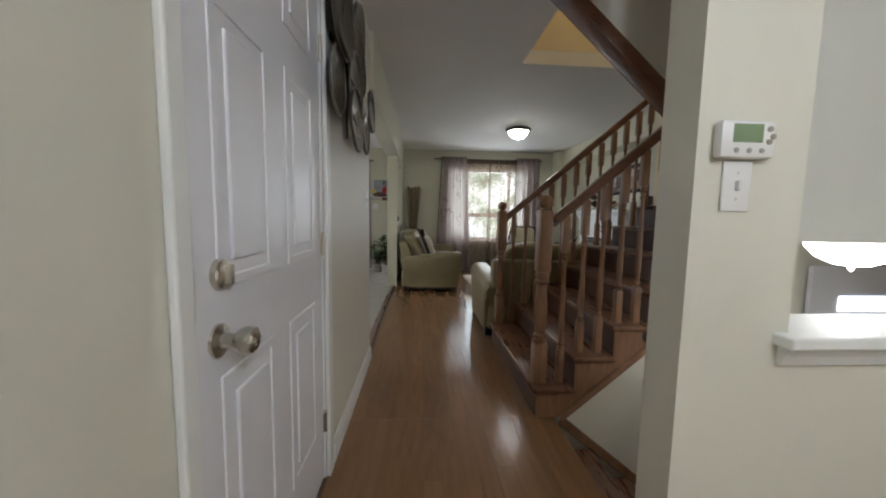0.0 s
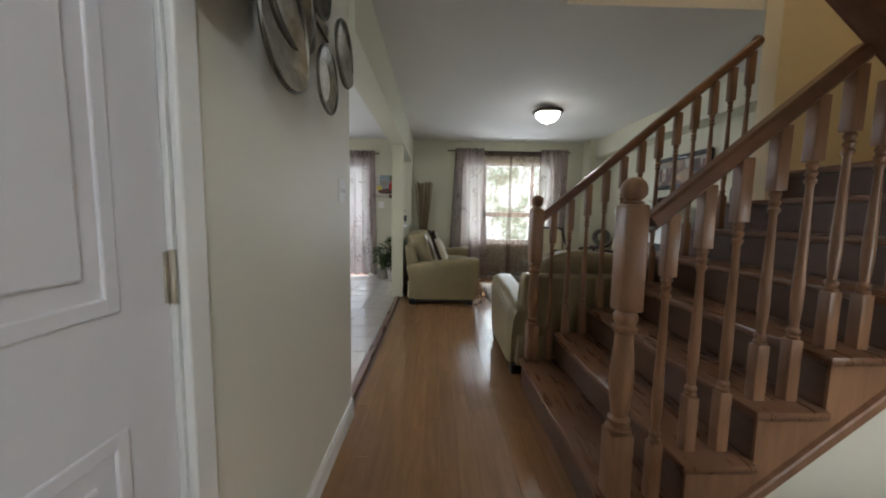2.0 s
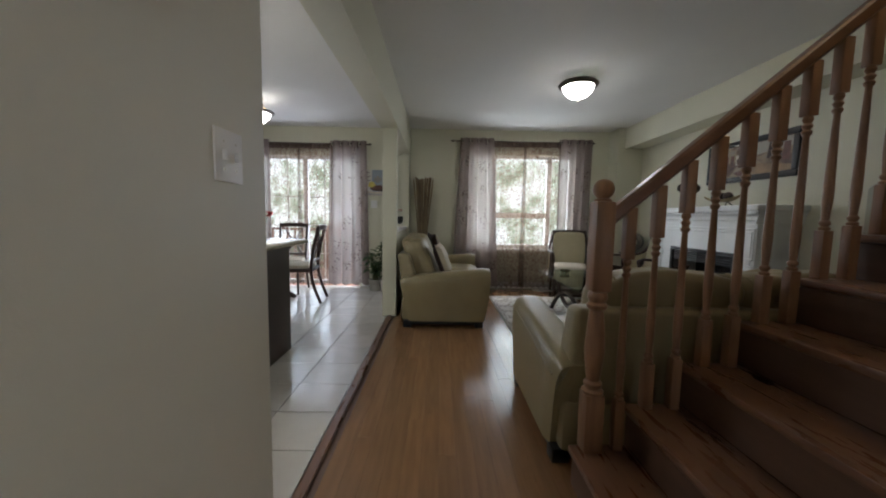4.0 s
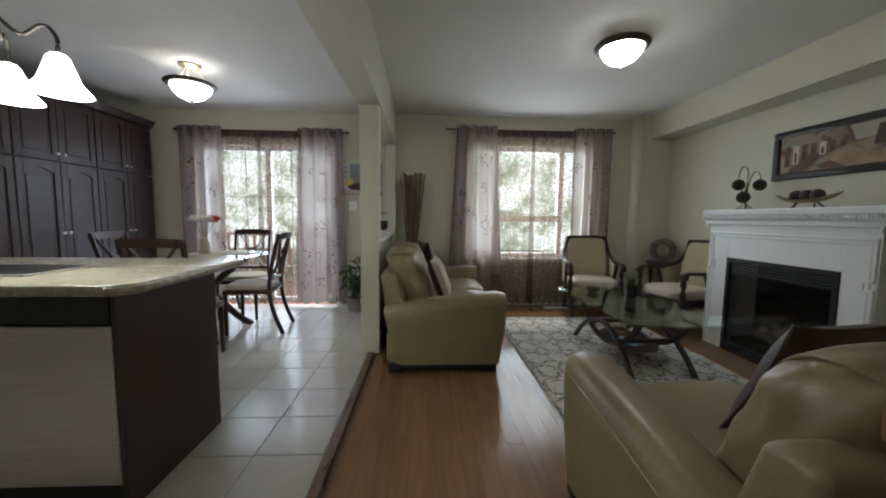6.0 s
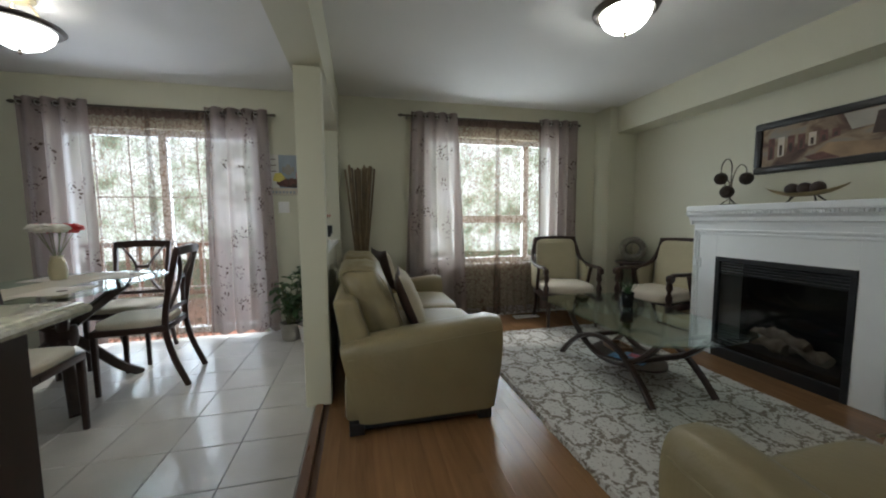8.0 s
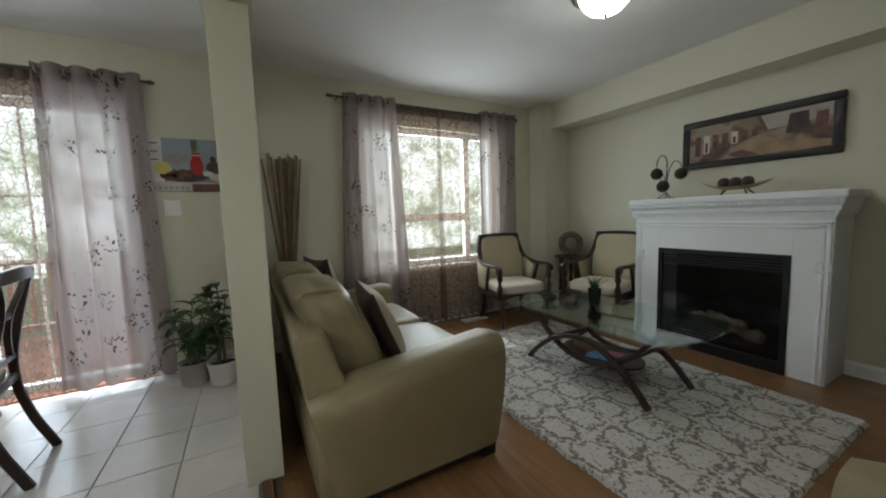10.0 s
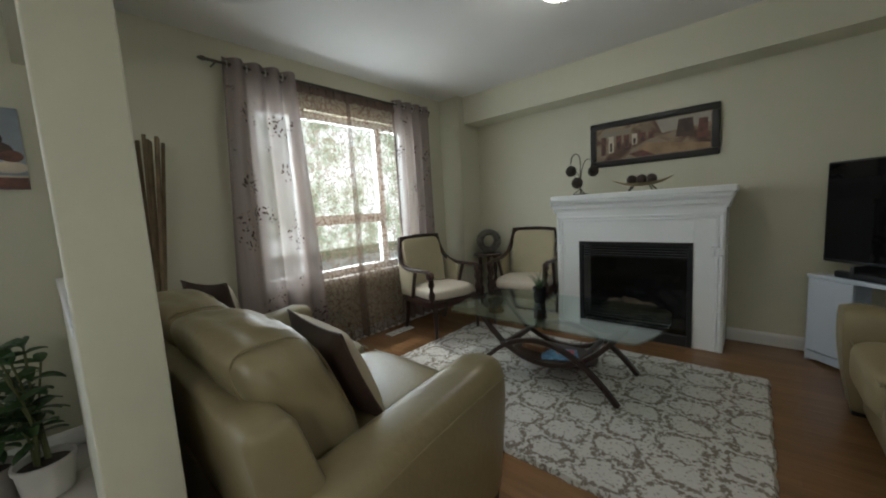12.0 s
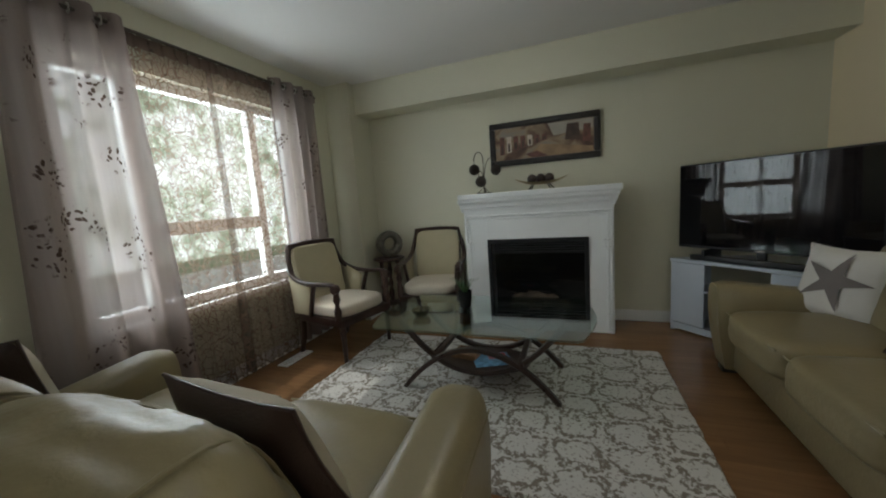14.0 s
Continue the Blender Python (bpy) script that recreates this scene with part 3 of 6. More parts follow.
# ---------------- windows ----------------
def window(name, x0, x1, z0, z1, y, mull, rails, label):
    w = new(name)
    tagged(w, label, "window", "", "structure")
    f = 0.06
    bm = box((x0, y, z0), (x0 + f, y + 0.07, z1), 0.004)
    box((x1 - f, y, z0), (x1, y + 0.07, z1), 0.004, bm)
    box((x0 + f, y, z1 - f), (x1 - f, y + 0.07, z1), 0.004, bm)
    box((x0 + f, y, z0), (x1 - f, y + 0.07, z0 + f), 0.004, bm)
    part("window_frame", bm, TRIM, w, smooth=False)
    xs = [x0 + f] + list(mull) + [x1 - f]
    for m in mull:
        part("mullion", box((m - 0.035, y + 0.002, z0 + f), (m + 0.035, y + 0.068, z1 - f), 0.004), TRIM, w, smooth=False)
    for i, r in rails:
        part("meeting_rail", box((xs[i] + 0.03, y + 0.004, r - 0.045), (xs[i + 1] - 0.03, y + 0.066, r + 0.045), 0.004), TRIM, w, smooth=False)
    for i in range(len(xs) - 1):
        p = part("pane", box((xs[i] + 0.003, y + 0.03, z0 + f), (xs[i + 1] - 0.003, y + 0.034, z1 - f)), PANE, w, smooth=False)
        p.visible_shadow = False
    return w


w1 = window("window_1", WX0, WX1, WZ0, WZ1, YB + 0.07, (0.84, 1.72), ((1, 1.16),), "white framed three-part window behind curtains")
part("window_sill", box((WX0 - 0.05, YB - 0.03, WZ0 - 0.035), (WX1 + 0.05, YB + 0.07, WZ0 + 0.0), 0.006), TRIM, w1, smooth=False)
w2 = window("door_patio", PX0, PX1, 0.02, PZ1, YB + 0.07, (-2.13,), (), "white framed sliding glass patio door")
for x in (-2.70, -2.42, -1.84, -1.56):
    part("glazing_bar", box((x - 0.008, YB + 0.095, 0.08), (x + 0.008, YB + 0.098, PZ1 - 0.06)), TRIM, w2, smooth=False)
for z in (0.5, 0.95, 1.4):
    part("glazing_bar", box((PX0 + 0.06, YB + 0.0985, z - 0.008), (PX1 - 0.06, YB + 0.1015, z + 0.008)), TRIM, w2, smooth=False)

# ---------------- garden ----------------
struct("ground", box((-60, YB + 0.21, -0.6), (60, 70, -0.25)), GRASS, "sunlit lawn behind the house")
# added pale slab, for the overexposed white in the window's lower half
struct("bright_ground", box((-0.39, YB + 0.21, -0.249), (9.0, 12.5, -0.21)), mat("added_pale_ground", (0.58, 0.56, 0.52), 0.85, vary=0.12, scale=3), "added pale ground that whitens the lower window")
bd = struct("backdrop", box((-30, 16.0, -0.24), (55, 16.1, 14)), BACKDROP, "glowing backdrop of bright sunlit trees and sky")
deck = thing("deck_railing", pose(0, 0, 0), "red-brown wooden deck railing outside the patio door", "railing")
part("top_rail", box((-4.6, 7.3, 0.78), (-0.4, 7.39, 0.83), 0.01), DECK, deck)
part("bottom_rail", box((-4.6, 7.32, 0.02), (-0.4, 7.37, 0.08), 0.01), DECK, deck)
me_bal = None
for i in range(26):
    bm = box((-0.02, -0.02, 0.08), (0.02, 0.02, 0.78), 0.004)
    if me_bal is None:
        o = part("baluster", bm, DECK, deck)
        me_bal = o.data
    else:
        bm.free()
        o = new("baluster", me_bal)
        o.parent = deck
    o.location = (-4.5 + i * 0.162, 7.345, 0)
for x in (-4.55, -2.5, -0.45):
    part("post", box((x - 0.05, 7.29, -0.25), (x + 0.05, 7.40, 0.9), 0.008), DECK, deck)
struct("deck", box((-4.6, YB + 0.21, -0.25), (-0.4, 7.4, -0.06)), DECK, "red-brown wooden deck boards")


# ---------------- entry hall ----------------
def panel_door(y0, y1, z1, x):
    d = new("door_1")
    tagged(d, "closed white six-panel door with nickel knob", "door", "", "structure")
    part("leaf", box((x - 0.04, y0, 0.012), (x, y1, z1), 0.002), DOORW, d, smooth=False)
    w = y1 - y0
    for c in (0.275, 0.725):
        for a, b in ((0.24, 0.80), (0.98, 1.56), (1.68, 1.90)):
            yc = y0 + w * c
            hw = w * 0.155
            bm = box((x - 0.004, yc - hw, a), (x + 0.004, yc - hw + 0.025, b), 0.003)
            box((x - 0.004, yc + hw - 0.025, a), (x + 0.004, yc + hw, b), 0.003, bm)
            box((x - 0.004, yc - hw + 0.02, a), (x + 0.004, yc + hw - 0.02, a + 0.025), 0.003, bm)
            box((x - 0.004, yc - hw + 0.02, b - 0.025), (x + 0.004, yc + hw - 0.02, b), 0.003, bm)
            box((x - 0.004, yc - hw + 0.055, a + 0.055), (x + 0.006, yc + hw - 0.055, b - 0.055), 0.008, bm)
            part("panel", bm, DOORW, d, smooth=False)
    k = part("door_knob", lathe([(0.0, 0), (0.034, 0.0), (0.034, 0.006), (0.016, 0.012), (0.013, 0.034), (0.024, 0.044), (0.029, 0.058), (0.026, 0.072), (0.010, 0.080)],
                                m=pose(x, -1.53, 0.88, 0, 90, 0), seg=24), NICKEL, d, "satin nickel door knob")
    bm = lathe([(0.0, 0), (0.032, 0), (0.030, 0.010), (0.022, 0.014), (0.0, 0.014)], m=pose(x, -1.518, 1.012, 0, 90, 0), seg=24)
    box((x + 0.012, -1.524, 0.992), (x + 0.030, -1.512, 1.032), 0.003, bm)
    part("deadbolt", bm, NICKEL, d, "nickel thumb-turn deadbolt")
    for z in (0.26, 1.015, 1.77):
        bm = box((x - 0.001, y1 - 0.012, z - 0.045), (x + 0.004, y1 + 0.012, z + 0.045))
        lathe([(0.006, -0.048), (0.006, 0.048)], at=(x + 0.008, y1 + 0.001, z), seg=10, bm=bm)
        part("hinge", bm, NICKEL, d)
    bm = box((XL + 0.001, y0 - 0.052, 0), (XL + 0.018, y0 - 0.008, z1 + 0.012), 0.005)
    box((XL + 0.001, y1 + 0.008, 0), (XL + 0.018, y1 + 0.07, z1 + 0.012), 0.005, bm)
    box((XL + 0.001, y0 - 0.052, z1 + 0.012), (XL + 0.018, y1 + 0.07, z1 + 0.08), 0.005, bm)
    part("casing", bm, TRIM, d, smooth=False)
    bm = box((XL - 0.12, DY0, 0), (XL, y0 - 0.003, z1))
    box((XL - 0.12, y1 + 0.003, 0), (XL, DY1, z1), bm=bm)
    box((XL - 0.12, DY0, z1 + 0.003), (XL, DY1, DZ), bm=bm)
    part("jamb", bm, TRIM, d, smooth=False)


panel_door(-1.625, -0.792, 2.04, XL - 0.008)


def wall_plates():
    t = thing("wall_plates", pose(XL, -0.41, 1.768), "cluster of overlapping pewter plates hung on the hall wall", "wall art")
    spots = ((-0.27, 0.23, 0.19, 0.05, 0), (-0.05, 0.17, 0.16, 0.035, 0), (0.13, 0.28, 0.14, 0.045, 0), (0.30, 0.17, 0.11, 0.03, 0), (-0.33, -0.10, 0.115, 0.04, 0),
             (-0.02, -0.03, 0.15, 0.055, 0), (0.58, 0.035, 0.115, 0.045, 1), (-0.08, -0.19, 0.125, 0.07, 1), (0.32, -0.165, 0.10, 0.05, 1), (-0.16, 0.05, 0.12, 0.02, 0), (0.16, -0.02, 0.10, 0.02, 0))
    for y, z, r, x, light in spots:
        r *= 1.12
        prof = [(0, 0), (r * 0.62, 0.002), (r * 0.70, 0.010), (r * 0.93, 0.014), (r, 0.020), (r, 0.014), (r * 0.93, 0.008), (r * 0.7, 0.003), (0, -0.004)]
        bm = lathe(prof, m=pose(x, y, z, 0, 90 + 6 * math.sin(9 * y), 0), seg=28)
        p = part("plate", bm, PEWTER_LT if light else PEWTER, t, "lighter silver plate" if light else "")
        bmr = bmesh.new()
        ring = arc((0, 0, 0), r, 0, 360, 28, 'xy')
        sweep(ring, 0.006, bm=bmr, seg=6)
        bmesh.ops.transform(bmr, matrix=pose(x + 0.017, y, z, 0, 90, 0), verts=bmr.verts)
        part("rim", bmr, PEWTER, p)
    bm = sweep([(0.012, -0.3, 0.1), (0.012, 0.5, 0.05)], 0.006)
    sweep([(0.012, 0.0, 0.3), (0.012, 0.05, -0.25)], 0.006, bm=bm)
    part("hanging_frame", bm, BRONZE, t)


wall_plates()


def switch_plate(m, gangs, label):
    """A plate in the xz plane facing -y."""
    w = 0.035 * gangs + 0.035
    t = thing("light_switch", m, label, "light switch")
    part("plate", box((-w / 2, -0.006, -0.058), (w / 2, 0, 0.058), 0.003), PLASTIC, t)
    for g in range(gangs):
        x = (g - (gangs - 1) / 2) * 0.046 * (1 if gangs > 1 else 0)
        part("toggle", box((x - 0.005, -0.016, -0.010), (x + 0.005, -0.004, 0.012), 0.002), PLASTIC, t)
        for z in (-0.03, 0.03):
            part("screw", lathe([(0.003, 0), (0.003, 0.0015)], m=pose(x, -0.0055, z, 90, 0, 0), seg=8), NICKEL, t)


switch_plate(pose(XL, 0.32, 1.24, 0, 0, 90), 2, "white double light switch on the hall wall")
switch_plate(pose(XL, -1.92, 1.22, 0, 0, 90), 1, "white single light switch beside the door")
switch_plate(pose(0.625, -1.451, 1.216), 1, "white single light switch below the thermostat")
switch_plate(pose(-1.04, YB - 0.001, 1.30), 2, "white light switch under the kitchen picture")

th = thing("thermostat", pose(0.625, -1.451, 1.319), "white thermostat with a small green display", "thermostat")
part("body", box((-0.066, -0.028, -0.042), (0.066, 0, 0.042), 0.010), PLASTIC, th)
part("display", box((-0.040, -0.030, -0.008), (0.030, -0.0275, 0.032), 0.001), LCD, th, "greenish grey display")
for x in (-0.03, 0.0, 0.03):
    part("button", lathe([(0.006, 0), (0.005, 0.004)], m=pose(x, -0.027, -0.026, 90, 0, 0), seg=12), STEEL, th)
for x, z in ((0.046, 0.022), (0.054, 0.006), (0.046, -0.006)):
    part("button", lathe([(0.007, 0), (0.006, 0.004)], m=pose(x, -0.027, z, 90, 0, 0), seg=12), STEEL, th)

struct("trim", box((0.76, -1.50, 0.835), (2.0, -1.28, 0.865), 0.006), TRIM, "white sill on the low wall")
struct("trim", prism([(-1.49, 0.834), (-1.451, 0.834), (-1.451, 0.785), (-1.462, 0.785), (-1.472, 0.81)], 0.775, 2.0, 'x'), TRIM, "white moulding below the sill")

fl = thing("foyer_lamp", pose(1.545, -1.0, 1.07), "lit white glass bowl lamp in the lower foyer", "ceiling lamp")
part("bowl", lathe([(0.0, -0.10), (0.05, -0.095), (0.10, -0.07), (0.135, -0.03), (0.14, 0.0)], seg=24), SHADE_DIM, fl)
part("finial", lathe([(0.004, -0.12), (0.012, -0.11), (0.006, -0.098)], seg=10), NICKEL, fl)
part("rim", lathe([(0.142, -0.004), (0.146, 0.0), (0.146, 0.012), (0.10, 0.014)], seg=24), NICKEL, fl)
fd = new("door_foyer")
tagged(fd, "white front door with a small bright window", "door", "", "structure")
part("leaf", box((2.1, -0.40, -1.0), (2.96, -0.375, 0.89), 0.002, m=pose(0, -0.012, 0)), DOORW, fd, smooth=False)
# the pane itself glows in place of daylight, nothing lies behind it
part("pane", box((2.27, -0.42, 0.63), (2.75, -0.414, 0.72), 0.004), glow("glowing_door_pane", (0.95, 0.98, 1.0), 1.2), fd, smooth=False)

# ---------------- stairs ----------------
SX, RUN, RIS = 0.54, 0.218, 0.179
YN, YF = -0.36, 0.90


def rail_z(x):
    return 1.148 + 0.855 * (x - 0.65)


def tread_z(x):
    return RIS * (math.floor((x - SX) / RUN) + 1)


def string_z(x):
    return 1.905 - 0.87 * (x - 0.97)


stairs = tagged(new("stairs"), "oak staircase with dark risers and turned balusters", "staircase", "", "structure")
for k in range(1, 8):
    x = SX + RUN * (k - 1)
    part("tread", box((x - 0.005, YN - 0.03, RIS * k - 0.032), (x + RUN + 0.02, YF - 0.01, RIS * k), 0.010), TREAD, stairs)
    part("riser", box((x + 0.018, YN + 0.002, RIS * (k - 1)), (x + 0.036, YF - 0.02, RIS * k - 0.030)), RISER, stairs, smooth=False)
x = SX + RUN * 7
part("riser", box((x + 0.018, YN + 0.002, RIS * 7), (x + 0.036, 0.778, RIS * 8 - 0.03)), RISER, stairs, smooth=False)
part("landing", box((x, -1.3, RIS * 8 - 0.032), (2.968, 0.778, RIS * 8), 0.008), TREAD, stairs)
for y0, y1 in ((YN - 0.008, YN + 0.004), (YF - 0.022, YF - 0.004)):
    o = [(SX + 0.02, 0), (SX + 0.02, RIS - 0.03)]
    for k in range(1, 8):
        x = SX + RUN * k
        o += [(x + 0.02, RIS * k - 0.03), (x + 0.02, RIS * (k + 1) - 0.03)]
    x = SX + RUN * 7 + 0.02
    o += [(x + 0.15, RIS * 8 - 0.03), (x + 0.15, 0.846 * (x + 0.15 - 0.70)), (0.70, 0.0)]
    if y0 > 0:
        o = [p for p in o if p[0] <= 2.05][:-1] + [(2.05, 0)]
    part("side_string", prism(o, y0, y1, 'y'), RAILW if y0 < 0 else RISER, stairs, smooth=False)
part("string_moulding", sweep([(0.70, YN - 0.016, -0.005), (2.2, YN - 0.016, 0.846 * 1.5 - 0.005)], 0.028, 0.035), RAILW, stairs)
part("string_moulding", sweep([(0.71, YN - 0.016, -0.02), (2.4, YN - 0.016, -0.02 - 0.80 * 1.69)], 0.024, 0.05), RAILW, stairs)
# steps down to the basement
for k in range(1, 9):
    part("tread", box((0.64 + 0.225 * (k - 1), -1.32, -RIS * k - 0.03), (0.64 + 0.225 * k + 0.02, YN - 0.03, -RIS * k), 0.008), TREAD, stairs)
    part("riser", box((0.64 + 0.225 * (k - 1) - 0.0, -1.32, -RIS * k), (0.655 + 0.225 * (k - 1), YN - 0.03, -RIS * (k - 1) - 0.03)), RISER, stairs, smooth=False)
# slanting string of the upper flight
part("upper_string", prism([(0.28, string_z(0.28)), (1.9, string_z(1.9)), (1.9, string_z(1.9) + 0.09), (0.28, string_z(0.28) + 0.09)], -0.435, -0.33, 'y', bev=0.004), RAIL_DK, stairs)
part("string_moulding", sweep([(0.28, -0.328, string_z(0.28) + 0.08), (1.9, -0.328, string_z(1.9) + 0.08)], 0.03, 0.03), RAIL_DK, stairs)
part("string_moulding", sweep([(0.28, -0.328, string_z(0.28) + 0.015), (1.9, -0.328, string_z(1.9) + 0.015)], 0.02, 0.02), RAIL_DK, stairs)


def newel(x, y, z0, z1, name="newel_post"):
    t = thing(name, pose(x, y, z0), "square oak newel post with a round ball top", "newel post", "newel posts of the stair")
    h = z1 - z0
    part("base_block", box((-0.038, -0.038, 0), (0.038, 0.038, h * 0.22), 0.006), RAILW, t)
    a = h * 0.22
    b = h * 0.60
    prof = [(0.040, a), (0.043, a + 0.012), (0.030, a + 0.022), (0.036, a + 0.034), (0.036, a + 0.044), (0.026, a + 0.055), (0.034, a + 0.12), (0.039, a + 0.18), (0.034, a + 0.26), (0.027, b - 0.075),
            (0.038, b - 0.065), (0.040, b - 0.052), (0.030, b - 0.042), (0.038, b - 0.026), (0.038, b - 0.014), (0.031, b)]
    part("turned_shaft", lathe(prof, seg=20), RAILW, t)
    part("top_block", box((-0.039, -0.039, b), (0.039, 0.039, h - 0.085), 0.012), RAILW, t)
    r = 0.040
    ball = [(0.030, h - 0.088), (0.033, h - 0.080), (0.022, h - 0.074)] + [(r * math.sin(math.radians(a2)), h - r + 0.0 - r * math.cos(math.radians(a2))) for a2 in range(30, 181, 15)]
    part("ball_top", lathe(ball, seg=24), RAILW, t)
    return t


def baluster(L):
    """A turned baluster of length L from tread to rail, with its parts, at the origin."""
    t = thing("baluster", pose(0, 0, 0), "turned oak baluster with square ends", "baluster", "balusters of the stair")
    s = 0.0195
    a, b = 0.19 * L / 0.9, L - 0.20
    part("base_block", box((-s, -s, 0), (s, s, a), 0.003), RAILW, t)
    prof = [(0.017, a), (0.019, a + 0.010), (0.012, a + 0.016), (0.018, a + 0.026), (0.018, a + 0.032), (0.012, a + 0.040), (0.0165, a + 0.12), (0.0165, a + 0.17), (0.010, b - 0.075), (0.016, b - 0.066), (0.017, b - 0.058),
            (0.011, b - 0.05), (0.0175, b - 0.036), (0.011, b - 0.026), (0.0175, b - 0.012), (0.014, b)]
    part("turned_shaft", lathe(prof, seg=12), RAILW, t)
    part("top_block", box((-s, -s, b), (s, s, L), 0.003), RAILW, t)
    return t


made = {}


def put_baluster(x, y, z0, z1):
    key = round(z1 - z0, 2)
    if key not in made:
        made[key] = baluster(z1 - z0)
        made[key].matrix_basis = pose(x, y, z0)
    else:
        copy_thing(made[key], pose(x, y, z0))


newel(0.588, -0.295, RIS, 1.262)
newel(0.612, 0.858, RIS, 1.269)
for i in range(1, 11):
    x = 0.60 + 0.109 * i
    put_baluster(x, -0.305, tread_z(x), min(rail_z(x) - 0.052, string_z(x) + 0.01))
for i in range(1, 13):
    x = 0.612 + 0.109 * i
    put_baluster(x, 0.858, tread_z(x), rail_z(x) - 0.052)
for y, x1 in ((-0.305, 1.27), (0.858, 1.95)):
    t = thing("handrail", pose(0, y, 0), "moulded oak handrail above the stair balusters", "handrail", "handrails of the stair")
    part("rail", sweep([(0.64, 0, rail_z(0.64) - 0.02), (x1, 0, rail_z(x1) - 0.02)], 0.056, 0.05), RAIL_DK, t)
    part("fillet", sweep([(0.64, 0, rail_z(0.64) - 0.048), (x1, 0, rail_z(x1) - 0.048)], 0.034, 0.012), RAIL_DK, t)
    if y > 0:
        part("end_cap", lathe([(0.0, 0), (0.03, 0.0), (0.034, 0.02), (0.0, 0.04)], m=pose(x1 - 0.01, 0, rail_z(x1) - 0.02, 0, 50, 0), seg=16), RAIL_DK, t)

# dark rail of the steps going down, on the back of the low wall
t = thing("basement_handrail", pose(0.572, -1.25, 0.786), "dark wooden handrail with a rounded end beside the basement steps", "handrail")
part("rail", sweep([(0.02, 0, -0.016), (1.3, 0, -1.04)], 0.034, 0.036), DARKW, t)
part("end_cap", puff((-0.004, -0.018, -0.026), (0.04, 0.018, 0.014), 2.6, 5), DARKW, t)
for x in (0.25, 1.1):
    part("bracket", sweep([(x, 0, -0.8 * x - 0.02), (x, -0.03, -0.8 * x - 0.05), (x, -0.074, -0.8 * x - 0.05)], 0.007, seg=6), BRONZE, t)


# ---------------- sofas ----------------
def sofa(m, W, label):
    t = thing("sofa", m, label, "sofa", "leather sofas")
    D = 0.93
    aw = 0.23
    part("base", box((0.06, 0.03, 0.06), (W - 0.06, D - 0.09, 0.30), 0.03), LEATHER, t)
    for s in (0, 1):
        # arm: leaning slab with a soft rounded top
        bm = bmesh.new()
        tb = bmesh.new()
        bmesh.ops.create_cube(tb, size=2)
        bmesh.ops.subdivide_edges(tb, edges=tb.edges[:], cuts=14, use_grid_fill=True)
        for v in tb.verts:
            p = v.co.copy()
            r = (abs(p.x) ** 5 + abs(p.y) ** 9 + abs(p.z) ** 7) ** (1 / 7.0)
            nx, ny, nz = p.x / max((abs(p.x) ** 4 + abs(p.z) ** 4) ** 0.25, 1e-6), p.y, p.z / max((abs(p.x) ** 4 + abs(p.z) ** 4) ** 0.25, 1e-6)
            if nz < 0:
                nx, nz = p.x, p.z
            f = (nz + 1) / 2
            u = (ny + 1) / 2
            yy = (0.105 - 0.095 * f) * (1 - u) + (0.875 + 0.05 * math.sin(f * 1.9)) * u
            edge = max(abs(ny) - 0.93, 0) / 0.07
            zt = 0.065 + f * (0.435 + 0.105 * u ** 0.8)
            w = aw * (0.86 + 0.14 * f) * (1 - 0.18 * edge * edge)
            zz = zt - 0.02 * edge * edge * f
            xx = nx * w / 2 + (aw / 2 if s == 0 else W - aw / 2)
            v.co = Vector((xx, yy, zz))
        join(bm, tb)
        arm = part("arm", bm, LEATHER, t)
        xo = 0.012 if s == 0 else W - 0.012
        part("piping", sweep(smooth_path([(xo, 0.05, 0.425), (xo, 0.3, 0.465), (xo, 0.6, 0.50), (xo, 0.89, 0.525)], 5), 0.004, seg=6), LEATHER, arm)
    # back frame leaning backwards
    bm = box((aw * 0.35, 0.0, 0.07), (W - aw * 0.35, 0.22, 0.74), 0.03, seg=4)
    for v in bm.verts:
        v.co.y += 0.09 - 0.15 * v.co.z - (max(v.co.z - 0.42, 0) * 0.32 if v.co.y > 0.11 else 0)
    part("back", bm, LEATHER, t)
    n = 2
    cw = (W - 2 * aw) / n
    for i in range(n):
        x0 = aw + cw * i
        bm = puff((x0 + 0.004, 0.20, 0.28), (x0 + cw - 0.004, D - 0.01, 0.475), 6, 12, wrinkle=0.012, seed=i + 3.0)
        c = part("seat_cushion", bm, LEATHER, t)
        part("piping", sweep([(x0 + 0.03, D - 0.03, 0.445), (x0 + cw - 0.03, D - 0.03, 0.445)], 0.005, seg=6), LEATHER, c)
        bm = puff((x0 - 0.03, 0.0, 0.42), (x0 + cw + 0.03, 0.265, 0.885), 5.0, 22, wrinkle=0.035, seed=i * 5.0)
        for v in bm.verts:
            v.co.y += 0.15 - (v.co.z - 0.45) * 0.40
            v.co.z += 0.02 * math.sin(math.pi * min(max((v.co.x - x0) / cw, 0), 1)) - 0.01
            fold = noise.noise(Vector((v.co.x * 5, v.co.y * 16, v.co.z * 7 + i * 4))) + 0.5 * noise.noise(v.co * 21)
            v.co.z += 0.008 * fold
            v.co.y += 0.006 * fold
        c = part("back_cushion", bm, LEATHER, t)
        pts = []
        for j in range(13):
            u = x0 + 0.03 + (cw - 0.06) * j / 12
            edge = abs(j - 6) / 6
            pts.append((u, 0.232 + 0.15 - (0.85 - 0.45) * 0.40, 0.872 - 0.09 * edge ** 4))
        part("piping", sweep(pts, 0.006, seg=6), LEATHER, c)
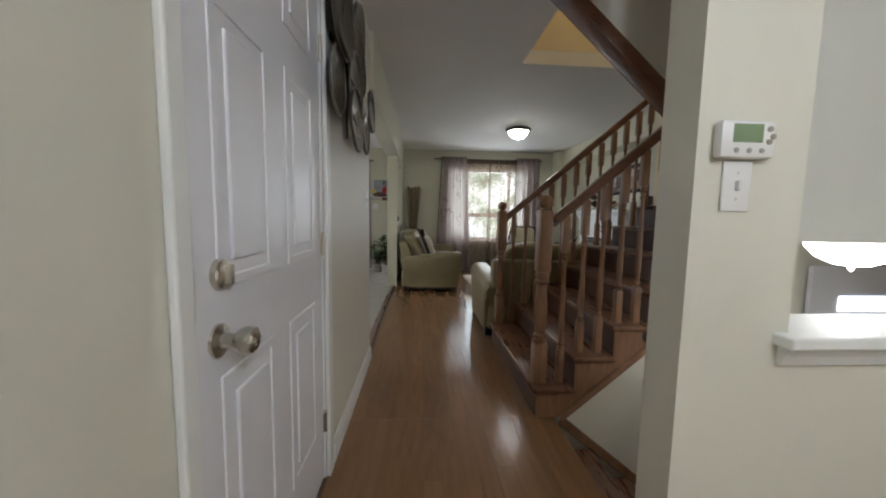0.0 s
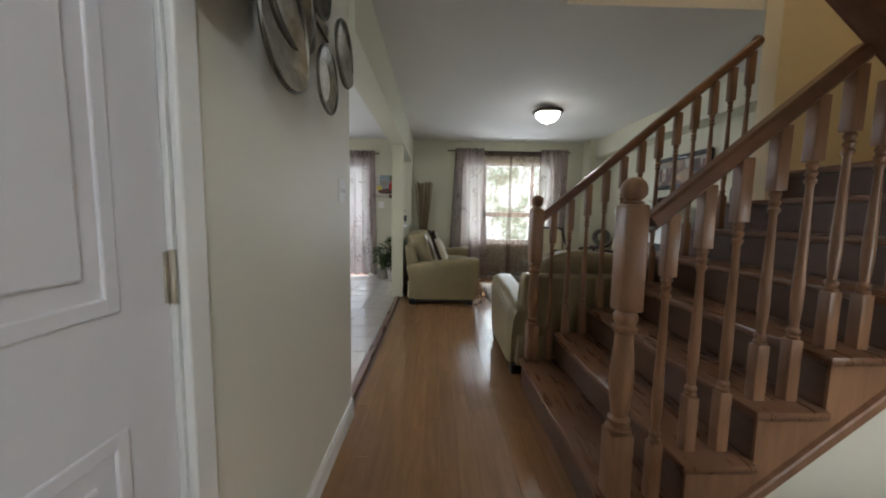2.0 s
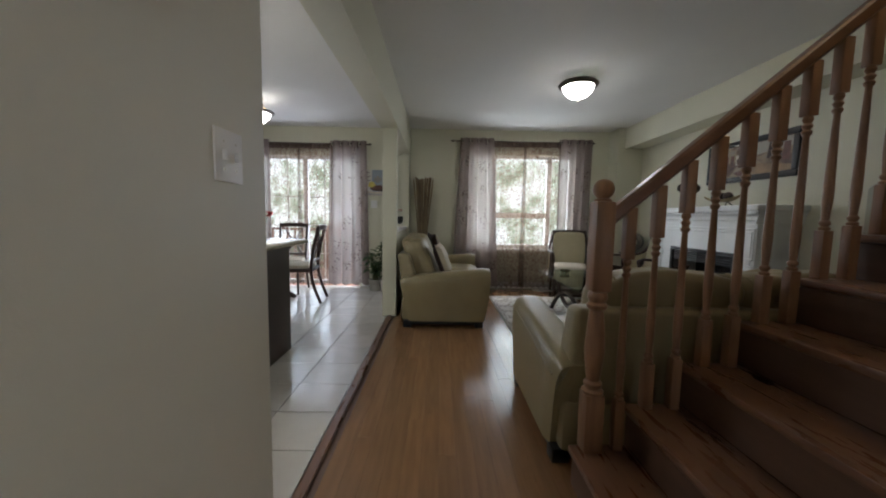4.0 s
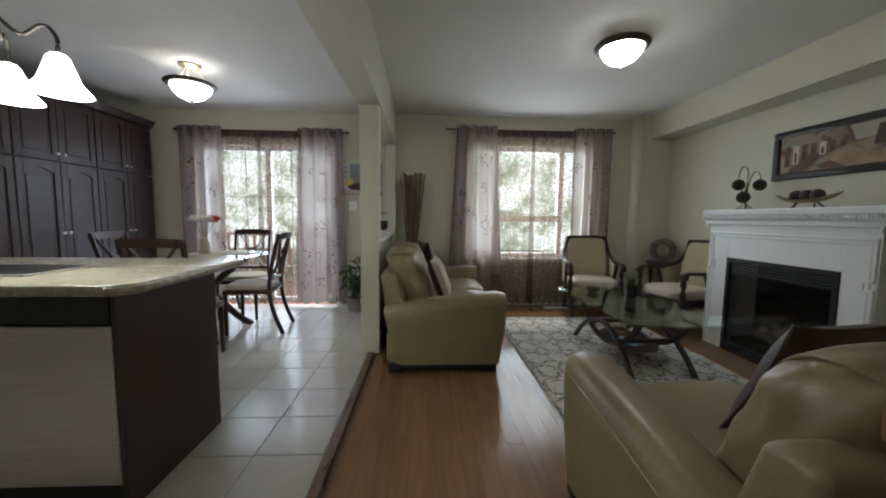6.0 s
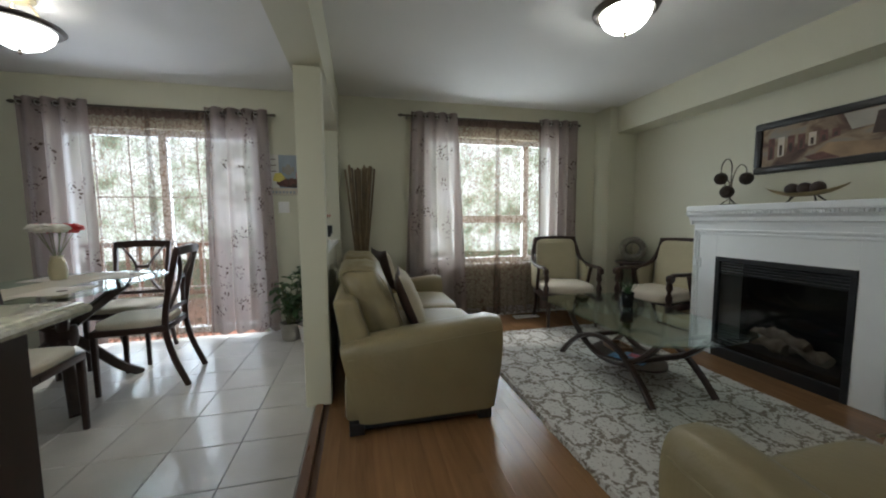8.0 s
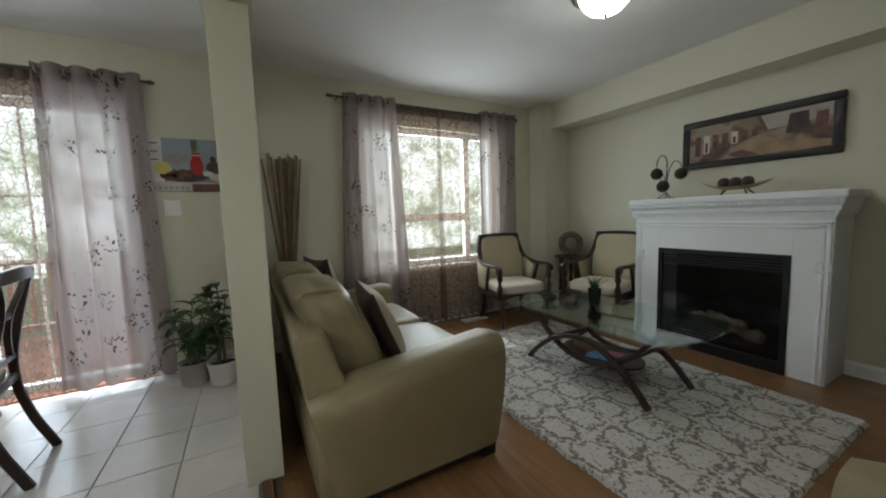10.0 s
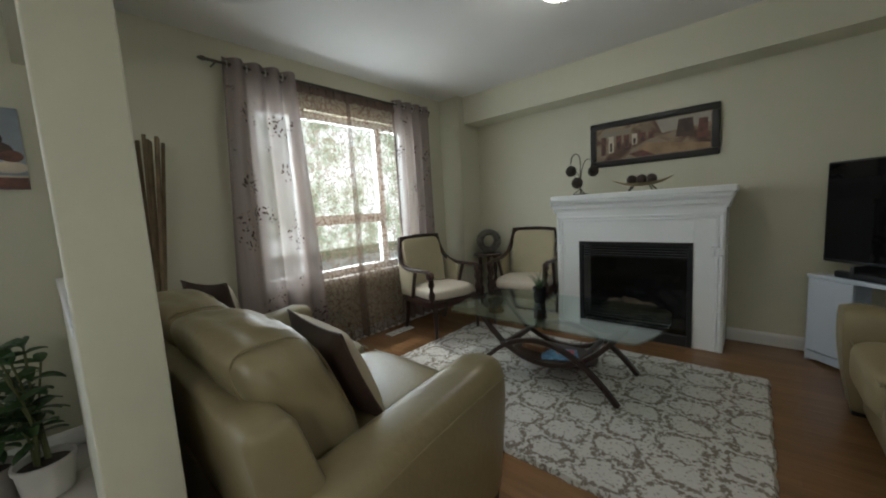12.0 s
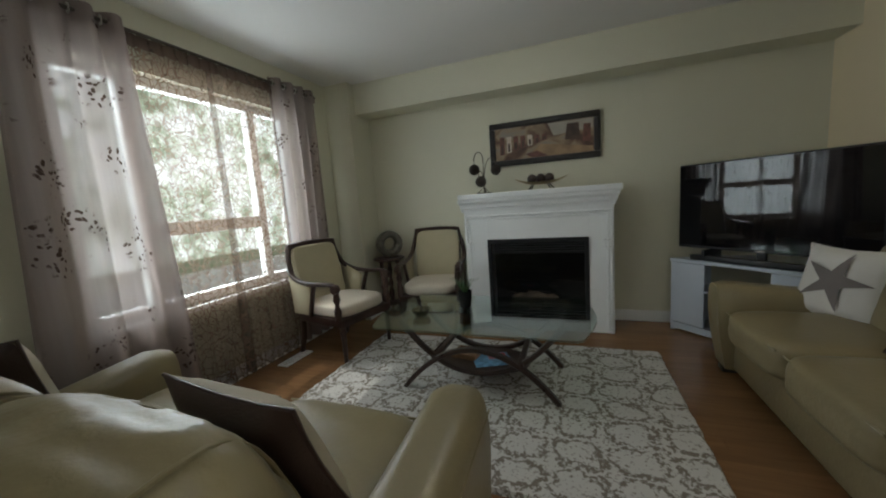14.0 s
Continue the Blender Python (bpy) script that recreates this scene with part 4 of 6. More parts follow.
        # seams of the gussets at the cushion's ends
        for u in (x0 + 0.035, x0 + cw - 0.035):
            loop = []
            for j in range(25):
                a = 2 * math.pi * j / 24
                cy = math.copysign(abs(math.cos(a)) ** 0.55, math.cos(a)) * 0.124 + 0.1325
                cz = math.copysign(abs(math.sin(a)) ** 0.55, math.sin(a)) * 0.218 + 0.6525
                loop.append((u, cy + 0.15 - (cz - 0.45) * 0.40, cz))
            part("seam", sweep(loop, 0.005, seg=6, up=(1, 0, 0)), LEATHER, c)
    for x in (0.07, W - 0.07):
        for y in (0.09, D - 0.11):
            part("foot", box((x - 0.04, y - 0.04, 0.0), (x + 0.04, y + 0.04, 0.068), 0.006), BLACK, t, "dark block foot")
    part("plinth", box((0.04, 0.05, 0.028), (0.20, D - 0.14, 0.07)), BLACK, t)
    part("plinth", box((W - 0.20, 0.05, 0.028), (W - 0.04, D - 0.14, 0.07)), BLACK, t)
    return t


SOFA1_Y0, SOFA1_Y1 = 2.955, 4.72
sofa(pose(-0.415, SOFA1_Y1, 0, 0, 0, -90), SOFA1_Y1 - SOFA1_Y0, "olive-beige leather loveseat with plump back cushions")
sofa(pose(0.485, 0.96, 0, 0, 0, 0), 1.66, "olive-beige leather loveseat standing against the stair railing")


def pillow(name, m, size, material, label, back=None, star=False, tall=1.0):
    t = thing(name, m, label, "pillow")
    a = size / 2

    def form(z0, z1):
        b = bmesh.new()
        bmesh.ops.create_grid(b, x_segments=14, y_segments=14, size=1)
        for v in b.verts:
            x, y = v.co.x, v.co.y
            k = max((1 - x ** 4) * (1 - y ** 4), 0) ** 0.6
            pinch = 1 - 0.12 * (1 - abs(x) ** 2) * abs(y) ** 3 - 0.12 * (1 - abs(y) ** 2) * abs(x) ** 3
            v.co = Vector((x * a * pinch, y * a * tall * pinch, (z0 + (z1 - z0) * k) * (1 + 0.12 * noise.noise(Vector((x * 2, y * 2, a * 9))))))
        return b
    part("front", form(0, 0.06), material, t)
    part("back_cover", form(0, -0.06), back or material, t)
    loop = [(a * c * 0.985, a * tall * s * 0.985, 0) for c, s in ((-1, -1), (-0.5, -0.91), (0, -0.88), (0.5, -0.91), (1, -1), (0.91, -0.5), (0.88, 0), (0.91, 0.5), (1, 1), (0.5, 0.91), (0, 0.88), (-0.5, 0.91), (-1, 1), (-0.91, 0.5), (-0.88, 0), (-0.91, -0.5), (-1, -1))]
    part("piping", sweep(loop, 0.005, seg=6), back or material, t)
    if star:
        o = []
        for i in range(10):
            r = a * (0.80 if i % 2 == 0 else 0.26)
            o.append((r * math.sin(math.pi * i / 5 + 0.3), r * math.cos(math.pi * i / 5 + 0.3)))
        b = bmesh.new()
        A = [b.verts.new((x, y, 0)) for x, y in o]
        b.faces.new(A)
        bmesh.ops.triangulate(b, faces=b.faces)
        bmesh.ops.subdivide_edges(b, edges=b.edges[:], cuts=5, use_grid_fill=True)
        for v in b.verts:
            x, y = v.co.x / a, v.co.y / a
            v.co.z = 0.06 * (max((1 - x ** 4) * (1 - y ** 4), 0) ** 0.6) * 1.14 + 0.004
        part("star", b, STARC, t, "dark grey starfish print")
    return t


def lean(x, y, z, yaw, tilt):
    """A pillow standing on its edge, facing along yaw and leaning back."""
    return pose(x, y, z) @ pose(0, 0, 0, 0, 0, yaw) @ pose(0, 0, 0, 90 - tilt, 0, 0)


pillow("pillow", lean(0.03, 3.45, 0.64, 84, 22), 0.48, PILLOW_BEIGE, "pillow with beige front and dark brown back on the sofa", LEATHER_DK, tall=0.82)
pillow("pillow", lean(-0.07, 4.46, 0.70, 106, 16), 0.40, PILLOW_BEIGE, "pillow with beige front and dark brown back at the sofa arm", LEATHER_DK)
pillow("pillow", lean(1.88, 1.36, 0.625, 206, 20), 0.42, mat("white_pillow", (0.62, 0.60, 0.55), 0.85, vary=0.05, bump=0.3), "white pillow with a dark starfish print", None, True)
pillow("pillow", lean(1.10, 1.42, 0.68, 186, 24), 0.44, LEATHER_DK, "dark brown pillow on the sofa")


# ---------------- fireplace ----------------
def fireplace():
    t = thing("fireplace", pose(0, 0, 0), "white fireplace mantel with black gas firebox insert", "fireplace")
    x0, xw, y0, y1 = 2.615, XR - 0.002, 2.385, 3.66
    oy0, oy1, oz = 2.578, 3.448, 0.838
    bm = box((x0, y0, 0), (xw, oy0, 1.10), 0.003)
    part("pilaster", bm, MANTEL, t, smooth=False)
    part("pilaster", box((x0, oy1, 0), (xw, y1, 1.10), 0.003), MANTEL, t, smooth=False)
    part("frieze", box((x0 + 0.001, oy0, oz), (xw, oy1, 1.10)), MANTEL, t, smooth=False)
    # raised border with stepped shoulders
    w = 0.020
    for inset, px in ((0.020, 0.012), (0.048, 0.008)):
        ya, yb, zt = y0 + inset, y1 - inset, 1.075 - inset
        sh = 0.80
        for pts in ([(ya, 0.0), (ya, sh - 0.06)], [(ya, sh - 0.06), (ya + 0.025, sh - 0.06)], [(ya + 0.025, sh - 0.06), (ya + 0.025, sh)], [(ya + 0.025, sh), (ya, sh)], [(ya, sh), (ya, zt)], [(ya, zt), (yb, zt)],
                    [(yb, zt), (yb, sh)], [(yb, sh), (yb - 0.025, sh)], [(yb - 0.025, sh), (yb - 0.025, sh - 0.06)], [(yb - 0.025, sh - 0.06), (yb, sh - 0.06)], [(yb, sh - 0.06), (yb, 0)]):
            (a, b), (c, d) = pts
            part("moulding", box((x0 - px, min(a, c) - w / 2, max(min(b, d) - w / 2, 0)), (x0 + 0.002, max(a, c) + w / 2, max(b, d) + w / 2), 0.005), MANTEL, t, smooth=False)
    # cornice and shelf
    prof = [(x0 + 0.02, 1.10), (x0 - 0.012, 1.10), (x0 - 0.016, 1.125), (x0 - 0.030, 1.135), (x0 - 0.034, 1.165), (x0 - 0.050, 1.185), (x0 - 0.052, 1.21), (x0 + 0.02, 1.21)]
    bm = bmesh.new()
    tb = bmesh.new()
    A = [tb.verts.new((x, y0 - (x0 - x) * 0.8, z)) for x, z in prof]
    B = [tb.verts.new((x, y1 + (x0 - x) * 0.8, z)) for x, z in prof]
    for i in range(len(A) - 1):
        tb.faces.new((A[i], A[i + 1], B[i + 1], B[i]))
    join(bm, tb)
    part("cornice", bm, MANTEL, t, smooth=False)
    for y, s in ((y0, -1), (y1, 1)):
        o = [(y, 1.10), (y + s * 0.012, 1.10), (y + s * 0.016, 1.125), (y + s * 0.027, 1.165), (y + s * 0.042, 1.21), (y, 1.21)]
        part("cornice_return", prism(o, x0 - 0.03, xw, 'x'), MANTEL, t, smooth=False)
    me = None
    for i in range(62):
        y = y0 - 0.02 + i * (y1 - y0 + 0.04) / 61
        if me is None:
            o = part("dentil", box((-0.006, -0.006, -0.011), (0.006, 0.006, 0.011), 0.0015), MANTEL, t, smooth=False)
            me = o.data
        else:
            o = new("dentil", me)
            o.parent = t
        o.location = (x0 - 0.055, y, 1.198)
    part("shelf", box((x0 - 0.065, y0 - 0.06, 1.21), (xw, y1 + 0.035, 1.262), 0.012), MANTEL, t, smooth=False)
    # firebox insert
    f = part("firebox", box((x0 + 0.30, oy0, 0.0), (xw - 0.01, oy1, oz)), BLACK, t, "black metal firebox", smooth=False)
    bm = box((x0 - 0.008, oy0, oz - 0.04), (x0 + 0.02, oy1, oz - 0.001), 0.003)
    box((x0 - 0.008, oy0, 0.0), (x0 + 0.02, oy0 + 0.035, oz - 0.04), 0.003, bm)
    box((x0 - 0.008, oy1 - 0.035, 0.0), (x0 + 0.02, oy1, oz - 0.04), 0.003, bm)
    box((x0 - 0.008, oy0 + 0.035, 0.0), (x0 + 0.02, oy1 - 0.035, 0.085), 0.003, bm)
    part("insert_frame", bm, BLACK, f, smooth=False)
    for i in range(4):
        z = oz - 0.058 - i * 0.022
        part("louvre", box((x0 + 0.004, oy0 + 0.036, z - 0.008), (x0 + 0.03, oy1 - 0.036, z + 0.004), 0.002), BLACK, f, smooth=False)
    part("glass_front", box((x0 + 0.012, oy0 + 0.036, 0.088), (x0 + 0.016, oy1 - 0.036, oz - 0.14)), FIRE_GLASS, f, smooth=False)
    part("bed", box((x0 + 0.03, oy0 + 0.05, 0.02), (x0 + 0.29, oy1 - 0.05, 0.14), 0.02), SOIL, f)
    for a, b, r in (((2.75, 2.75, 0.18), (2.80, 3.02, 0.22), 0.05), ((2.74, 2.98, 0.19), (2.82, 3.28, 0.20), 0.055), ((2.72, 2.85, 0.25), (2.78, 3.12, 0.29), 0.04), ((2.76, 3.05, 0.27), (2.80, 3.25, 0.25), 0.035)):
        pts = [tuple(Vector(a).lerp(Vector(b), j / 6) + Vector((0, 0, 0.012 * math.sin(j * 2.1)))) for j in range(7)]
        part("log", sweep(pts, r, seg=10, taper=lambda u: 0.9 + 0.12 * math.sin(u * 9)), LOG, f)


fireplace()


def framed_painting():
    t = thing("framed_painting", pose(XR - 0.004, 2.955, 1.72), "long dark-framed painting of a village street", "painting")
    w, h, f = 0.50, 0.205, 0.055
    bm = bmesh.new()
    for lo, hi in (((-0.028, -w, h - f), (0, w, h)), ((-0.028, -w, -h), (0, w, -h + f)), ((-0.028, -w, -h + f), (0, -w + f, h - f)), ((-0.028, w - f, -h + f), (0, w, h - f))):
        box(lo, hi, 0.010, bm)
    part("frame", bm, FRAMEW, t)
    part("canvas", box((-0.014, -w + f, -h + f), (-0.008, w - f, h - f)), ART1, t, smooth=False)

    def patch(pts, material, x):
        b = bmesh.new()
        b.faces.new([b.verts.new((x, y, z)) for y, z in pts])
        part("paint_patch", b, material, t, smooth=False)
    # houses recede from one end; the road and sky open at the other
    patch([(-0.05, 0.145), (-0.44, 0.145), (-0.44, 0.06), (-0.10, 0.03)], ARTSKY, -0.0145)
    patch([(0.02, -0.03), (-0.44, -0.10), (-0.44, -0.145), (0.15, -0.145)], ARTROAD, -0.0145)
    for i in range(7):
        y = 0.40 - i * 0.066
        hh = 0.17 - i * 0.018
        z = -0.10 + i * 0.016
        patch([(y, z), (y - 0.045, z + 0.005), (y - 0.045, z + hh), (y, z + hh)], (ARTRED, ARTCREAM, ARTRED)[i % 3], -0.0150)
        patch([(y - 0.012, z + 0.01), (y - 0.032, z + 0.01), (y - 0.032, z + hh * 0.6), (y - 0.012, z + hh * 0.6)], ARTDARK, -0.0155)
    patch([(-0.22, 0.12), (-0.32, 0.12), (-0.33, -0.03), (-0.20, -0.02)], ARTDARK, -0.0150)
    patch([(-0.36, 0.10), (-0.42, 0.10), (-0.42, -0.06), (-0.35, -0.05)], ARTRED, -0.0150)
    patch([(0.10, -0.145), (-0.05, -0.145), (0.05, -0.09), (0.16, -0.11)], ARTRED, -0.0152)


framed_painting()


def lattice_ball(c, r, t):
    bm = bmesh.new()
    tb = bmesh.new()
    bmesh.ops.create_icosphere(tb, subdivisions=2, radius=r)
    es = [(e.verts[0].co.copy(), e.verts[1].co.copy()) for e in tb.edges]
    tb.free()
    for a, b in es:
        sweep([a + Vector(c), b + Vector(c)], r * 0.09, bm=bm, seg=4)
    p = part("lattice_ball", bm, BRONZE, t, "openwork brown metal candle ball")
    part("candle_cup", puff([v - r * 0.8 for v in c], [v + r * 0.8 for v in c], 2.0, 5), LEATHER_DK, p)


ch = thing("candle_holder", pose(2.78, 3.49, 1.263), "bronze wire candle holder with three openwork balls", "candle holder")
part("stem", sweep(smooth_path([(0, 0, 0.0), (0, 0, 0.16), (0, 0.0, 0.33), (0, 0.025, 0.385), (0, 0.06, 0.385), (0, 0.085, 0.34), (0, 0.088, 0.27)]), 0.0045, seg=6), BRONZE, ch)
part("branch", sweep(smooth_path([(0, 0, 0.08), (0, -0.015, 0.23), (0, -0.05, 0.315), (0, -0.09, 0.325), (0, -0.118, 0.29), (0, -0.12, 0.25)]), 0.004, seg=6), BRONZE, ch)
part("branch", sweep(smooth_path([(0, 0, 0.06), (0, 0.01, 0.17), (0, 0.03, 0.215), (0, 0.05, 0.19), (0, 0.045, 0.15)]), 0.004, seg=6), BRONZE, ch)
for c, r in (((0, 0.088, 0.232), 0.048), ((0, -0.12, 0.212), 0.046), ((0, 0.03, 0.115), 0.050)):
    lattice_ball(c, r, ch)
part("base_ring", sweep(arc((0, 0, 0.006), 0.07, 0, 360, 24, 'xy'), 0.005, seg=6), BRONZE, ch)
for a in (0, 120, 240):
    part("strut", sweep([(0, 0, 0.06), (0.068 * math.cos(radians(a)), 0.068 * math.sin(radians(a)), 0.006)], 0.004, seg=6), BRONZE, ch)

bw = thing("decor_bowl", pose(2.76, 2.965, 1.263), "long boat-shaped brass bowl holding dark glossy balls", "bowl")
bm = bmesh.new()
rows = []
tb = bmesh.new()
for i in range(17):
    u = -1 + i / 8
    wv = 0.055 * (1 - abs(u) ** 2.2) + 0.003
    zc = 0.042 + 0.045 * abs(u) ** 2.4
    rows.append([tb.verts.new((wv * math.sin(radians(q)), u * 0.24, zc + 0.028 - 0.028 * math.cos(radians(q)) * (1 - abs(u) ** 3))) for q in (-85, -55, -25, 0, 25, 55, 85)])
for a, b in zip(rows, rows[1:]):
    for i in range(6):
        tb.faces.new((a[i], a[i + 1], b[i + 1], b[i]))
bmesh.ops.solidify(tb, geom=tb.faces[:], thickness=0.005)
join(bm, tb)
part("bowl", bm, BRASS, bw)
for y in (-0.09, -0.07, 0.07, 0.09):
    part("leg", sweep([(0.0, y * 0.85, 0.044), (0.03 if abs(y) > 0.08 else -0.03, y * 1.25, 0.0)], 0.006, seg=6), BRONZE, bw)
for y in (-0.075, 0.0, 0.075):
    tb = bmesh.new()
    bmesh.ops.create_uvsphere(tb, u_segments=20, v_segments=12, radius=0.042, matrix=Matrix.Translation((0, y, 0.098)))
    tg = thing("decor_ball", pose(2.76, 2.965, 1.263), "dark glossy decorative ball lying in the bowl", "decor ball", "balls in the bowl")
    part("ball", tb, LEATHER_DK, tg)


# ---------------- rug, coffee table ----------------
rug = thing("rug", pose(1.48, 3.265, 0), "cream shag rug with a taupe trellis pattern", "rug")
bm = bmesh.new()
bmesh.ops.create_grid(bm, x_segments=110, y_segments=160, size=1)
for v in bm.verts:
    x, y = v.co.x, v.co.y
    e = max(abs(x), abs(y))
    w = 0.012 * noise.noise(Vector((x * 9, y * 13, 0)))
    v.co = Vector((x * 0.775 + w * (abs(x) > 0.97), y * 1.135 + w * (abs(y) > 0.97), 0.022 + 0.006 * noise.noise(Vector((x * 60, y * 80, 1))) - (0.02 if e > 0.995 else 0)))
part("surface", bm, RUG, rug)
part("backing", box((-0.77, -1.13, 0.001), (0.77, 1.13, 0.006)), PILLOW_BEIGE, rug, smooth=False)


def coffee_table():
    t = thing("coffee_table", pose(1.625, 3.275, 0.02), "glass-topped coffee table with curved dark wood legs", "coffee table")
    n = 10
    hx, hy = 0.39, 0.62
    pts = [(hx - 0.03, -hy)] + [(hx, -hy + 0.03), (hx, hy - 0.03), (hx - 0.03, hy)]
    for j in range(1, n):
        u = j / n
        pts.append((hx - 0.03 - 2 * (hx - 0.03) * u, hy + 0.075 * math.sin(math.pi * u)))
    pts += [(-hx + 0.03, hy), (-hx, hy - 0.03), (-hx, -hy + 0.03), (-hx + 0.03, -hy)]
    for j in range(1, n):
        u = j / n
        pts.append((-hx + 0.03 + 2 * (hx - 0.03) * u, -hy - 0.075 * math.sin(math.pi * u)))
    part("glass_top", prism(pts, 0.440, 0.452, 'z'), TABLE_GLASS, t, "clear green-edged glass top", smooth=False)
    for x in (-0.225, 0.225):
        s = 1 if x > 0 else -1
        arch = [(x + s * 0.012 * abs(u), 0.485 * u, 0.285 * (1 - abs(u) ** 2.1)) for u in (k / 12 for k in range(-12, 13))]
        part("arch_leg", sweep(arch, 0.030, 0.040, up=(s, 0, 0)), DARKW, t)
        bowl = [(x * 0.86, 0.50 * u, 0.125 + 0.305 * abs(u) ** 2.2) for u in (k / 12 for k in range(-12, 13))]
        part("bowl_leg", sweep(bowl, 0.030, 0.040, up=(s, 0, 0)), DARKW, t)
    for y in (-0.27, 0.27):
        part("stretcher", box((-0.24, y - 0.018, 0.195), (0.24, y + 0.018, 0.225), 0.004), DARKW, t)
    for y in (-0.50, 0.50):
        part("top_rail", sweep([(-0.2, y, 0.425), (0.2, y, 0.425)], 0.03, 0.022), DARKW, t)
    part("shelf", prism([(0.20 * math.cos(a), 0.30 * math.sin(a)) for a in (2 * math.pi * k / 28 for k in range(28))], 0.120, 0.134, 'z'), DARKW, t)
    return t


coffee_table()
b = thing("magazine", pose(1.60, 3.22, 0.155, 0, 0, 25), "blue and red printed magazine on the table shelf", "magazine")
part("cover", box((-0.09, -0.12, 0), (0.09, 0.12, 0.006), 0.001), PAPER, b)
part("picture", box((0.0, -0.10, 0.0065), (0.075, 0.02, 0.008)), PINK, b)
b = thing("remote_tray", pose(1.64, 3.40, 0.155, 0, 0, -10), "small wooden tray on the table shelf", "tray")
bm = box((-0.07, -0.09, 0), (0.07, 0.09, 0.008), 0.002)
for lo, hi in (((-0.07, -0.09, 0.008), (-0.06, 0.09, 0.035)), ((0.06, -0.09, 0.008), (0.07, 0.09, 0.035)), ((-0.06, -0.09, 0.008), (0.06, -0.08, 0.035)), ((-0.06, 0.08, 0.008), (0.06, 0.09, 0.035))):
    box(lo, hi, 0.002, bm)
part("tray", bm, RAILW, b)

pl = thing("table_plant", pose(1.73, 3.42, 0.472), "small spiky green plant in a black pot", "potted plant")
part("pot", lathe([(0.0, 0), (0.040, 0.0), (0.046, 0.06), (0.050, 0.115), (0.047, 0.115), (0.044, 0.10), (0.0, 0.10)], seg=20), BLACKG, pl)
for i in range(34):
    a = i * 2.4
    sp = 0.03 + 0.07 * random.random()
    hgt = 0.05 + 0.075 * random.random()
    c, s = math.cos(a), math.sin(a)
    part("leaf", sweep([(0.012 * c, 0.012 * s, 0.10), (sp * 0.6 * c, sp * 0.6 * s, 0.10 + hgt * 0.75), (sp * 1.2 * c, sp * 1.2 * s, 0.10 + hgt)], 0.008, 0.0022, taper=lambda u: 1.0 - 0.85 * u), LEAF, pl)
gb = thing("glass_dish", pose(1.50, 3.66, 0.472), "small clear glass dish on the coffee table", "dish")
part("dish", lathe([(0.0, 0.0), (0.035, 0.0), (0.05, 0.015), (0.062, 0.045), (0.058, 0.045), (0.046, 0.017), (0.0, 0.006)], seg=24), VASE_GLASS, gb)


